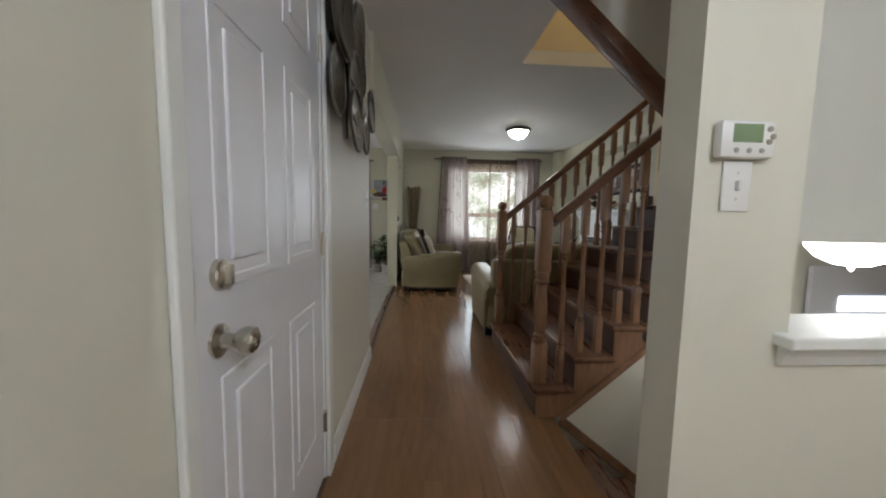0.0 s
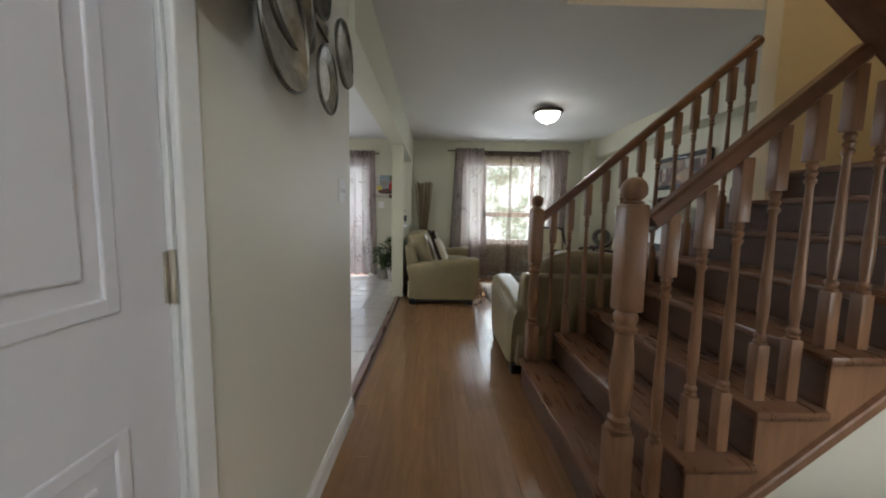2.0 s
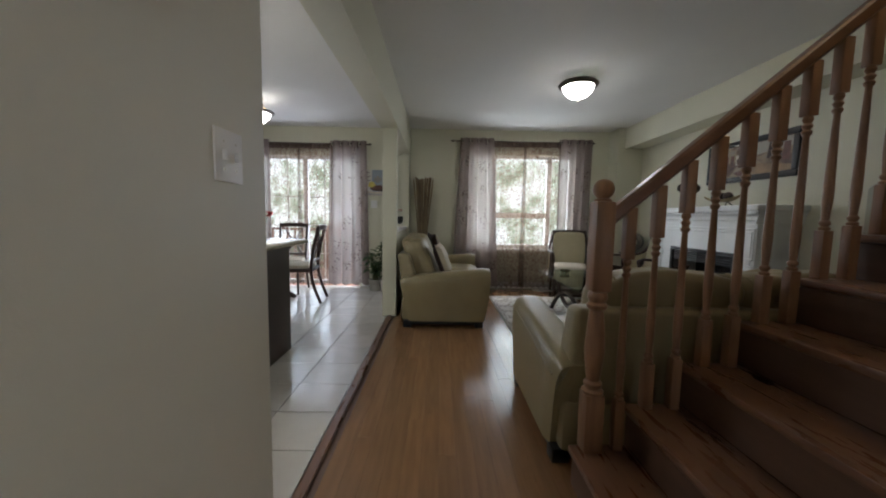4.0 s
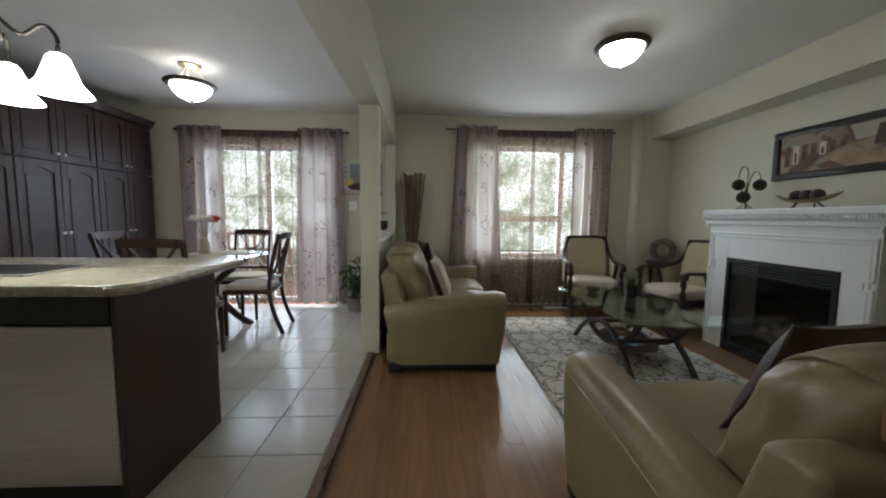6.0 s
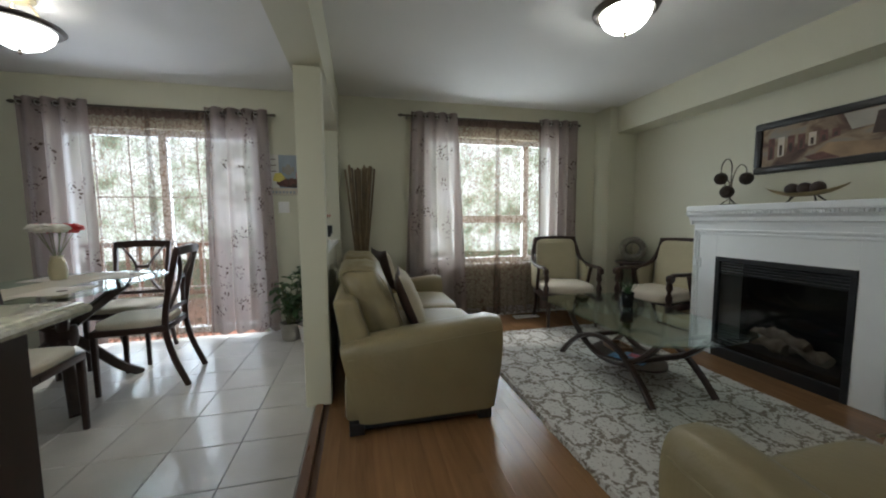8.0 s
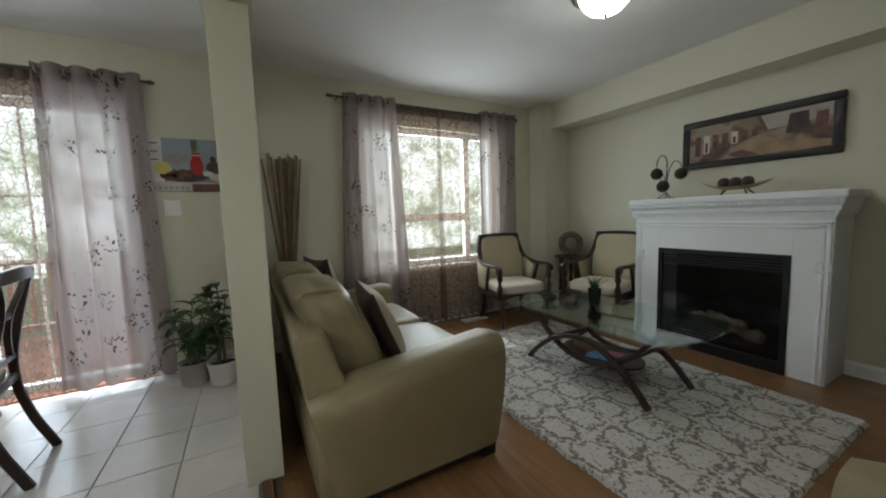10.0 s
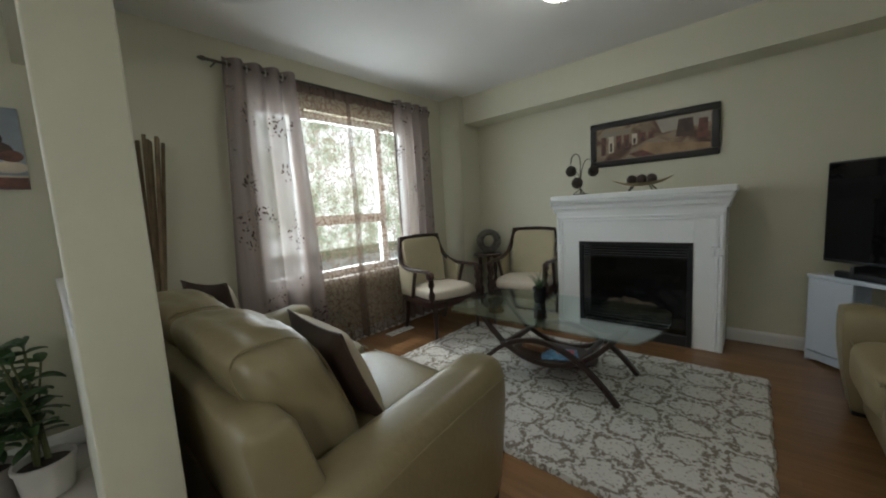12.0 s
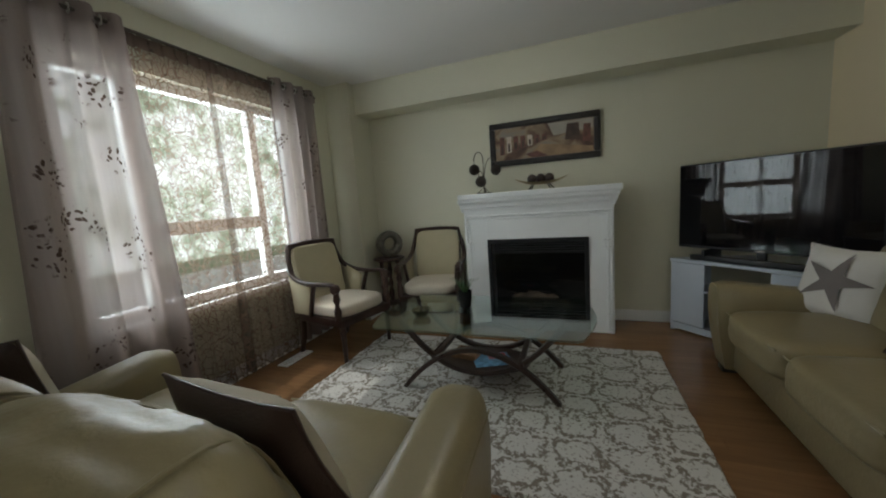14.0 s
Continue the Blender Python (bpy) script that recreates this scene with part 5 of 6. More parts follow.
# ---------------- armchairs and side table ----------------
def armchair():
    t = thing("armchair", pose(0, 0, 0), "cream upholstered armchair with carved dark wood frame", "armchair", "pair of armchairs")
    w, d = 0.28, 0.27
    part("seat_frame", box((-w, -d, 0.30), (w, d, 0.365), 0.012), DARKW, t)
    part("seat_cushion", puff((-w + 0.015, -d + 0.005, 0.35), (w - 0.015, d - 0.02, 0.475), 4, 8), LINEN_SEAT, t)
    for s in (-1, 1):
        part("front_leg", lathe([(0.013, 0), (0.017, 0.02), (0.016, 0.05), (0.021, 0.20), (0.026, 0.26), (0.020, 0.275), (0.028, 0.30), (0.028, 0.33)], at=(s * (w - 0.03), -d + 0.03, 0), seg=12), DARKW, t)
        part("back_leg", sweep(smooth_path([(s * (w - 0.03), d + 0.06, 0), (s * (w - 0.03), d, 0.15), (s * (w - 0.03), d - 0.02, 0.33)]), 0.036, 0.036, up=(1, 0, 0)), DARKW, t)
        # top of the back sweeps down into the arm
        pts = smooth_path([(s * (w - 0.045), d + 0.10, 0.925), (s * (w - 0.025), d + 0.085, 0.82), (s * (w + 0.0), d + 0.03, 0.70), (s * (w + 0.015), d - 0.12, 0.645), (s * (w + 0.015), -0.06, 0.64), (s * (w + 0.01), -d + 0.08, 0.645), (s * (w + 0.005), -d + 0.03, 0.625)], 5)
        arm = part("arm", sweep(pts, 0.040, 0.032), DARKW, t)
        part("scroll", lathe([(0.0, -0.024), (0.034, -0.022), (0.038, 0.0), (0.034, 0.022), (0.0, 0.024)], m=pose(s * (w + 0.005), -d + 0.03, 0.612, 0, 90, 0), seg=16), DARKW, arm)
        post = part("arm_post", lathe([(0.028, 0.36), (0.020, 0.385), (0.029, 0.41), (0.030, 0.44), (0.018, 0.47), (0.016, 0.49), (0.030, 0.525), (0.024, 0.56), (0.022, 0.60)], at=(s * (w - 0.005), -d + 0.035, 0), seg=14), DARKW, t)
        part("inner_brace", sweep(smooth_path([(s * w, 0.10, 0.36), (s * (w + 0.004), 0.06, 0.48), (s * (w + 0.01), 0.00, 0.635)]), 0.032, 0.03, up=(1, 0, 0)), DARKW, t)
        part("side_panel", prism([(0.10, 0.37), (d + 0.03, 0.37), (d + 0.06, 0.72), (0.14, 0.64), (0.06, 0.60)], s * w - 0.012, s * w + 0.004, 'x', bev=0.004), LINEN, t)
    part("top_rail", sweep(smooth_path([(-w + 0.035, d + 0.10, 0.925), (0, d + 0.115, 0.935), (w - 0.035, d + 0.10, 0.925)]), 0.034, 0.042), DARKW, t)
    bm = puff((-w + 0.05, -0.035, -0.26), (w - 0.05, 0.035, 0.26), 7, 8, m=pose(0, d + 0.035, 0.665, -13, 0, 0))
    part("back_panel", bm, LINEN, t)
    bm = box((-w + 0.04, -0.012, -0.28), (w - 0.04, 0.012, 0.265), 0.006, m=pose(0, d + 0.068, 0.655, -13, 0, 0))
    part("back_frame", bm, DARKW, t)
    return t


ac = armchair()
ac.matrix_basis = pose(1.915, 4.57, 0, 0, 0, -13)
copy_thing(ac, pose(2.60, 4.01, 0, 0, 0, -80))

st = thing("side_table", pose(2.80, 4.60, 0), "round dark wood side table with turned pedestal legs", "side table")
part("top", lathe([(0.0, 0.63), (0.155, 0.63), (0.17, 0.642), (0.165, 0.655), (0.0, 0.655)], seg=32), DARKW, st)
for a in (30, 150, 270):
    part("leg", lathe([(0.018, 0), (0.022, 0.04), (0.014, 0.08), (0.026, 0.2), (0.030, 0.26), (0.016, 0.30), (0.028, 0.34), (0.014, 0.40), (0.026, 0.5), (0.018, 0.58), (0.03, 0.63)],
                          at=(0.10 * math.cos(radians(a)), 0.10 * math.sin(radians(a)), 0), seg=12), DARKW, st)
part("shelf", lathe([(0.0, 0.14), (0.125, 0.14), (0.13, 0.15), (0.0, 0.16)], seg=28), DARKW, st)
rg = thing("ring_sculpture", pose(2.80, 4.58, 0.656, 0, 0, -42), "bronze-grey ring sculpture on the side table", "sculpture")
bm = bmesh.new()
tb = bmesh.new()
rings = []
for i in range(36):
    a = 2 * math.pi * i / 36
    c, s = math.cos(a), math.sin(a)
    rings.append([tb.verts.new((1.14 * r * c, y, 0.15 + 1.14 * r * s)) for r, y in ((0.062, -0.045), (0.080, -0.060), (0.118, -0.055), (0.125, 0.0), (0.118, 0.055), (0.080, 0.060), (0.062, 0.045), (0.058, 0.0))])
for i in range(36):
    a, b2 = rings[i], rings[(i + 1) % 36]
    for j in range(8):
        tb.faces.new((a[j], a[(j + 1) % 8], b2[(j + 1) % 8], b2[j]))
join(bm, tb)
part("ring", bm, PEWTER, rg)
part("foot", box((-0.07, -0.05, 0.0), (0.07, 0.05, 0.012), 0.004), BRONZE, rg)


# ---------------- television corner ----------------
TVM = pose(2.471, 1.483, 0, 0, 0, 223.5)
tv = thing("television", TVM, "large black flat television with glossy screen on its stand", "television")
part("body", box((-0.563, 0.0, 0.70), (0.563, 0.045, 1.365), 0.008), BLACK, tv, smooth=False)
part("screen", box((-0.552, -0.0035, 0.722), (0.552, 0.001, 1.354)), BLACKG, tv, "dark glossy screen", smooth=False)
bm = box((-0.12, -0.03, 0.618), (0.12, 0.14, 0.628), 0.004)
box((-0.03, 0.015, 0.625), (0.03, 0.04, 0.72), 0.006, bm)
part("neck", bm, BLACK, tv)
for s in (-1, 1):
    part("foot", box((s * 0.32 - 0.012, -0.09, 0.618), (s * 0.32 + 0.012, 0.13, 0.70), 0.006), BLACK, tv)
part("logo_plate", box((-0.03, -0.005, 0.705), (0.03, -0.001, 0.714), 0.001), STEEL, tv, "small silver plate")
sd = thing("tv_stand", TVM, "white corner television stand with open shelf", "tv stand")
trap = [(-0.57, -0.10), (0.36, -0.10), (0.36, 0.26), (0.10, 0.50), (-0.10, 0.50), (-0.42, 0.17)]
part("top", prism(trap, 0.590, 0.616, 'z', bev=0.004), STAND, sd, smooth=False)
part("shelf", prism([(x * 0.96, y + 0.006 if y < 0 else y * 0.95) for x, y in trap], 0.36, 0.38, 'z'), STAND, sd, smooth=False)
part("bottom", prism([(x * 0.96, y + 0.006 if y < 0 else y * 0.95) for x, y in trap], 0.02, 0.07, 'z'), STAND, sd, smooth=False)
part("door", box((-0.55, -0.096, 0.08), (-0.30, -0.076, 0.585), 0.004), STAND, sd, smooth=False)
part("door", box((0.11, -0.096, 0.08), (0.345, -0.076, 0.585), 0.004), STAND, sd, smooth=False)
part("side_panel", prism([(-0.565, -0.09), (-0.55, -0.09), (-0.40, 0.165), (-0.415, 0.165)], 0.0, 0.59, 'z'), STAND, sd, smooth=False)
part("side_panel", prism([(0.328, -0.072), (0.343, -0.072), (0.343, 0.25), (0.328, 0.25)], 0.0, 0.59, 'z'), STAND, sd, smooth=False)
bx = thing("media_box", TVM, "flat black media box on the stand shelf", "media box")
part("case", box((-0.16, -0.04, 0.381), (0.16, 0.16, 0.435), 0.005), BLACK, bx)
sb = thing("soundbar", TVM, "slim black soundbar in front of the television", "soundbar")
part("case", box((-0.42, -0.085, 0.617), (0.35, -0.035, 0.660), 0.008), BLACK, sb)


# ---------------- ceiling lamps ----------------
cl = thing("ceiling_lamp", pose(1.32, 3.05, H), "lit white glass bowl ceiling lamp with bronze rim", "ceiling lamp")
part("bowl", lathe([(0.0, -0.180), (0.045, -0.175), (0.09, -0.155), (0.125, -0.120), (0.143, -0.082), (0.146, -0.066)], seg=32), SHADE_ON, cl)
part("rim", lathe([(0.146, -0.072), (0.160, -0.078), (0.182, -0.066), (0.190, -0.050), (0.180, -0.036), (0.160, -0.028), (0.146, -0.034)], seg=32), BRONZE, cl)
part("canopy", lathe([(0.05, 0.0), (0.05, -0.02), (0.012, -0.026)], seg=20), BRONZE, cl)
for a in (0, 120, 240):
    part("rod", sweep([(0.158 * math.cos(radians(a)), 0.158 * math.sin(radians(a)), -0.034), (0.045 * math.cos(radians(a)), 0.045 * math.sin(radians(a)), -0.008)], 0.005, seg=6), BRONZE, cl)
part("finial", lathe([(0.003, -0.214), (0.012, -0.204), (0.007, -0.194), (0.016, -0.186), (0.014, -0.177)], seg=12), NICKEL, cl)
kl = thing("kitchen_lamp", pose(-2.18, 3.768, H), "lit glass bowl lamp hung on three rods", "ceiling lamp")
part("canopy", lathe([(0.085, 0), (0.085, -0.018), (0.055, -0.035), (0.0, -0.036)], seg=24), BRASS, kl)
for a in (20, 140, 260):
    part("rod", sweep([(0.05 * math.cos(radians(a)), 0.05 * math.sin(radians(a)), -0.03), (0.13 * math.cos(radians(a)), 0.13 * math.sin(radians(a)), -0.165)], 0.005, seg=6), BRASS, kl)
part("bowl", lathe([(0.0, -0.305), (0.05, -0.300), (0.10, -0.275), (0.145, -0.225), (0.162, -0.178), (0.158, -0.176), (0.14, -0.215), (0.0, -0.292)], seg=32), SHADE_KITCHEN, kl)
part("rim", lathe([(0.162, -0.186), (0.185, -0.184), (0.204, -0.166), (0.196, -0.156), (0.162, -0.166)], seg=36), BRONZE, kl)
part("finial", lathe([(0.003, -0.335), (0.011, -0.325), (0.006, -0.315), (0.014, -0.304)], seg=12), BRONZE, kl)
pd = thing("pendant_lamp", pose(-1.66, 1.85, H), "bronze kitchen pendant with three lit bell shades", "pendant lamp")
part("canopy", lathe([(0.07, 0), (0.07, -0.015), (0.02, -0.04), (0.0, -0.04)], seg=24), BRONZE, pd)
part("rod", sweep([(0, 0, -0.03), (0, 0, -0.62)], 0.009, seg=8), BRONZE, pd)
for i, a in enumerate((10, 130, 250)):
    c, s = math.cos(radians(a)), math.sin(radians(a))
    arm = part("arm", sweep(smooth_path([(0, 0, -0.60), (0.07 * c, 0.07 * s, -0.66), (0.14 * c, 0.14 * s, -0.62), (0.18 * c, 0.18 * s, -0.66), (0.18 * c, 0.18 * s, -0.72)]), 0.007, seg=8), BRONZE, pd)
    part("shade", lathe([(0.022, -0.72), (0.034, -0.735), (0.045, -0.77), (0.062, -0.82), (0.095, -0.862), (0.092, -0.862), (0.058, -0.82), (0.02, -0.73)], at=(0.18 * c, 0.18 * s, 0), seg=24), SHADE_DIM, arm)


# ---------------- curtains ----------------
def drape(x0, x1, z0, z1, y, waves, amp, nx=90, nz=18, flare=0.0, seed=0.0):
    """Hanging cloth with folds that loosen towards the hem."""
    bm = bmesh.new()
    rows = []
    for j in range(nz + 1):
        v = j / nz
        row = []
        for i in range(nx + 1):
            u = i / nx
            x = x0 + (x1 - x0) * u + flare * (1 - v) * (u - 0.5)
            ph = 2 * math.pi * waves * (u + 0.02 * noise.noise(Vector((u * 3, v * 2, seed))))
            k = amp * (0.75 + 0.5 * noise.noise(Vector((u * 5 + seed, v * 1.5, 3))) + 0.35 * (1 - v) * math.sin(ph * 0.5 + seed))
            zz = z0 + (z1 - z0) * v + 0.01 * (1 - v) * math.sin(ph)
            row.append(bm.verts.new((x + 0.25 * k * math.cos(ph), y + k * math.sin(ph), zz)))
        rows.append(row)
    for a, b in zip(rows, rows[1:]):
        for i in range(nx):
            bm.faces.new((a[i], a[i + 1], b[i + 1], b[i]))
    return bm


def rod(name, x0, x1, z, y, label):
    t = thing(name, pose(0, 0, 0), label, "curtain rod")
    part("pole", sweep([(x0 + 0.05, y, z), (x1 - 0.05, y, z)], 0.010, seg=10), BRONZE, t)
    for x, s in ((x0, 1), (x1, -1)):
        part("finial", lathe([(0.003, 0), (0.010, 0.008), (0.017, 0.03), (0.013, 0.045), (0.007, 0.052), (0.012, 0.06)], m=pose(x, y, z, 0, s * 90, 0), seg=12), BRONZE, t)
    for x in (x0 + 0.10, x1 - 0.10):
        part("bracket", sweep([(x, y, z - 0.012), (x, YB - 0.001, z - 0.012)], 0.006, seg=6), BRONZE, t)


def grommet_panel(x0, x1, z0, z1, y, waves, label, group, flare=0.0, seed=0.0):
    t = thing("curtain", pose(0, 0, 0), label, "curtain", group)
    c = part("cloth", drape(x0, x1, z0, z1, y, waves, 0.042, 96, 20, flare, seed), CURTAIN, t)
    part("header_band", drape(x0, x1, z1 - 0.10, z1 + 0.002, y - 0.003, waves, 0.042, 96, 4, 0, seed), CURTAIN, c)
    n = int(waves * 2)
    for i in range(n):
        x = x0 + (x1 - x0) * (i + 0.5) / n
        part("grommet", sweep([(x + 0.006 * math.cos(a) + 0.002, y + 0.022 * math.cos(a), z1 - 0.045 + 0.022 * math.sin(a)) for a in (2 * math.pi * k / 14 for k in range(15))], 0.004, seg=5), NICKEL, t)


rod("curtain_rod", 0.145, 2.36, 2.28, 4.995, "dark bronze curtain rod above the window")
rod("curtain_rod", -3.19, -1.06, 2.20, 4.995, "dark bronze curtain rod above the patio door")
grommet_panel(0.285, 0.80, 0.06, 2.325, 4.995, 4, "pale mauve grommet curtain with brown floral print", "window curtains", 0.22, 1.0)
grommet_panel(1.80, 2.31, 0.06, 2.325, 4.995, 4, "pale mauve grommet curtain with brown floral print", "window curtains", -0.02, 2.0)
grommet_panel(-3.14, -2.62, 0.04, 2.245, 4.995, 4, "pale mauve grommet curtain with brown floral print", "patio curtains", 0.0, 3.0)
grommet_panel(-1.70, -1.15, 0.04, 2.245, 4.995, 4, "pale mauve grommet curtain with brown floral print", "patio curtains", 0.10, 4.0)
for x0, x1, z1, n, g in ((0.78, 1.31, 2.275, 7, "window curtains"), (1.27, 1.84, 2.275, 7, "window curtains"), (-2.66, -2.16, 2.195, 8, "patio curtains"), (-2.20, -1.66, 2.195, 8, "patio curtains")):
    t = thing("sheer_curtain", pose(0, 0, 0), "brown see-through sheer curtain with twig print", "curtain", g)
    c = part("cloth", drape(x0, x1, 0.03, z1, 5.015, n, 0.016, 110, 14, 0.05, x0), SHEER, t)
    part("rod_pocket", drape(x0, x1, z1 - 0.07, z1 + 0.004, 5.012, n, 0.016, 110, 3, 0, x0), CURT_TOP, c)


# ---------------- corner things in the living room ----------------
bb = thing("bamboo_bundle", pose(-0.27, 4.88, 0), "tall bundle of dry bamboo sticks in a vase", "decor sticks")
part("vase", lathe([(0.0, 0), (0.08, 0), (0.095, 0.2), (0.07, 0.5), (0.05, 0.62), (0.06, 0.66), (0.05, 0.66), (0.0, 0.6)], seg=20), BRONZE, bb)
for i in range(22):
    a = i * 2.39996
    r0, r1 = 0.035 * math.sqrt((i + 1) / 22), 0.155 * math.sqrt((i + 1) / 22)
    zt = 1.66 + 0.05 * random.random()
    pts = [(r0 * math.cos(a) + (r1 - r0) * u * math.cos(a), r0 * math.sin(a) + (r1 - r0) * u * math.sin(a), 0.55 + (zt - 0.55) * u) for u in (0, 0.2, 0.4, 0.6, 0.8, 1)]
    part("stick", sweep(pts, 0.009, seg=7, taper=lambda u: 1 + 0.12 * math.cos(u * 31)), BAMBOO, bb)
fv = thing("floor_vent", pose(1.62, 4.90, 0.001), "white metal floor register below the window", "floor vent")
bm = box((-0.15, -0.05, 0), (0.15, -0.042, 0.008), 0.002)
box((-0.15, 0.042, 0), (0.15, 0.05, 0.008), 0.002, bm)
box((-0.15, -0.042, 0), (-0.142, 0.042, 0.008), 0.002, bm)
box((0.142, -0.042, 0), (0.15, 0.042, 0.008), 0.002, bm)
part("frame", bm, TRIM, fv)
for i in range(14):
    part("slat", box((-0.135 + i * 0.02, -0.042, 0.001), (-0.128 + i * 0.02, 0.042, 0.006)), TRIM, fv)
cf = thing("fondue_pot", pose(-0.565, 4.42, 0.966), "small black pot with red-tipped forks on the ledge", "pot")
part("pot", lathe([(0.0, 0.05), (0.03, 0.05), (0.045, 0.08), (0.045, 0.15), (0.040, 0.15), (0.040, 0.08), (0.0, 0.06)], seg=18), BLACK, cf)
for a in (90, 210, 330):
    part("leg", sweep([(0.04 * math.cos(radians(a)), 0.04 * math.sin(radians(a)), 0.08), (0.045 * math.cos(radians(a)), 0.045 * math.sin(radians(a)), 0)], 0.004, seg=6), NICKEL, cf)
for i in range(4):
    f = part("fork", sweep([(0.0, 0.01 * i - 0.015, 0.08), (0.015 * (i - 1.5), 0.035 * (i - 1.5), 0.235)], 0.0025, seg=5), NICKEL, cf)
    part("tip", lathe([(0.003, 0.225), (0.006, 0.235), (0.003, 0.25)], at=(0.015 * (i - 1.5), 0.035 * (i - 1.5), 0), seg=8), RED, f)


# ---------------- kitchen ----------------
def pantry(y0, y1):
    t = thing("pantry_cabinet", pose(0, 0, 0), "tall dark brown wood pantry cabinet with arched panel doors", "cabinet", "row of pantry cabinets")
    xf = -3.38
    part("body", box((XK + 0.002, y0 + 0.002, 0.10), (xf - 0.022, y1 - 0.002, 2.17)), CABW, t, smooth=False)
    part("toe_kick", box((XK + 0.002, y0 + 0.002, 0.0), (xf - 0.08, y1 - 0.002, 0.10)), BLACK, t, smooth=False)
    part("crown", prism([(XK + 0.002, 2.17), (xf - 0.02, 2.17), (xf + 0.01, 2.19), (xf + 0.045, 2.24), (xf + 0.05, 2.255), (XK + 0.002, 2.255)], y0, y1 + (0.04 if y1 > 4.8 else 0), 'y'), CABW, t, smooth=False)
    m = (y0 + y1) / 2
    for a, b in ((y0 + 0.004, m - 0.002), (m + 0.002, y1 - 0.004)):
        for z0, z1, arched in ((0.11, 1.60, True), (1.615, 2.165, False)):
            d = part("door", box((xf - 0.022, a, z0), (xf, b, z1), 0.003), CABW, t, smooth=False)
            w = 0.055
            bm = box((xf - 0.001, a, z0), (xf + 0.010, a + w, z1), 0.003)
            box((xf - 0.001, b - w, z0), (xf + 0.010, b, z1), 0.003, bm)
            box((xf - 0.001, a + w, z0), (xf + 0.010, b - w, z0 + w), 0.003, bm)
            top = [(a + w, z1), (a + w, z1 - w - (0.045 if arched else 0))]
            n = 8
            for k in range(1, n):
                u = k / n
                top.append((a + w + (b - a - 2 * w) * u, z1 - w - (0.045 * (1 - math.sin(math.pi * u)) if arched else 0)))
            top += [(b - w, z1 - w - (0.045 if arched else 0)), (b - w, z1)]
            prism(top, xf - 0.001, xf + 0.010, 'x', bm)
            part("panel_frame", bm, CABW, d, smooth=False)
            part("raised_panel", box((xf, a + w + 0.02, z0 + w + 0.02), (xf + 0.006, b - w - 0.02, z1 - w - (0.07 if arched else 0.02)), 0.005), CABW, d, smooth=False)
            ky = b - 0.028 if a < m - 0.1 else a + 0.028
            kz = 0.98 if arched else 1.68
            part("knob", lathe([(0.005, 0), (0.006, 0.012), (0.015, 0.02), (0.013, 0.028), (0.0, 0.031)], m=pose(xf + 0.009, ky, kz, 0, 90, 0), seg=14), NICKEL, d, "round nickel knob")


for y0 in (4.166, 3.446, 2.726, 2.006):
    pantry(y0, y0 + 0.718)

# peninsula: dishwasher in a dark cabinet run under one stone top
pn = thing("kitchen_peninsula", pose(0, 0, 0), "dark brown wood kitchen peninsula base", "kitchen cabinet")
part("end_panel", box((-1.255, 1.76, 0.0), (-1.235, 2.375, 0.878), 0.002), CABW, pn, smooth=False)
part("back_panel", box((-3.0, 2.35, 0.0), (-1.256, 2.372, 0.878), 0.002), CABW, pn, smooth=False)
part("carcass", box((-3.0, 1.80, 0.0), (-1.865, 2.348, 0.878)), CABW, pn, smooth=False)
dw = thing("dishwasher", pose(0, 0, 0), "steel-fronted dishwasher built into the peninsula", "dishwasher")
part("body", box((-1.86, 1.79, 0.10), (-1.258, 2.34, 0.875)), BLACK, dw, smooth=False)
part("door", box((-1.855, 1.765, 0.11), (-1.262, 1.79, 0.74), 0.006), STEEL, dw, smooth=False)
part("control_panel", box((-1.855, 1.76, 0.748), (-1.262, 1.79, 0.872), 0.006), BLACKG, dw, "black control strip", smooth=False)
part("toe_plate", box((-1.855, 1.80, 0.0), (-1.262, 1.82, 0.10)), BLACK, dw, smooth=False)
ct = thing("countertop", pose(0, 0, 0), "polished olive-beige granite peninsula countertop", "countertop")
bm = prism([(-3.0, 1.63), (-1.15, 1.63), (-1.09, 1.69), (-1.105, 2.40), (-1.12, 2.42), (-3.0, 2.42)], 0.880, 0.920, 'z', bev=0.008)
part("slab", bm, STONE, ct)
part("edge", sweep([(-1.16, 1.628, 0.900), (-1.085, 1.695, 0.900), (-1.10, 2.40, 0.900)], 0.014, seg=8), STONE, ct)
sk = thing("sink", pose(-1.80, 1.95, 0.921), "steel sink rim set in the countertop", "sink")
bm = box((-0.22, -0.16, 0), (0.22, -0.14, 0.006), 0.002)
for lo, hi in (((-0.22, 0.14, 0), (0.22, 0.16, 0.006)), ((-0.22, -0.14, 0), (-0.20, 0.14, 0.006)), ((0.20, -0.14, 0), (0.22, 0.14, 0.006))):
    box(lo, hi, 0.002, bm)
part("rim", bm, STEEL, sk)
part("basin", box((-0.20, -0.14, 0.0), (0.20, 0.14, 0.002)), BLACK, sk)


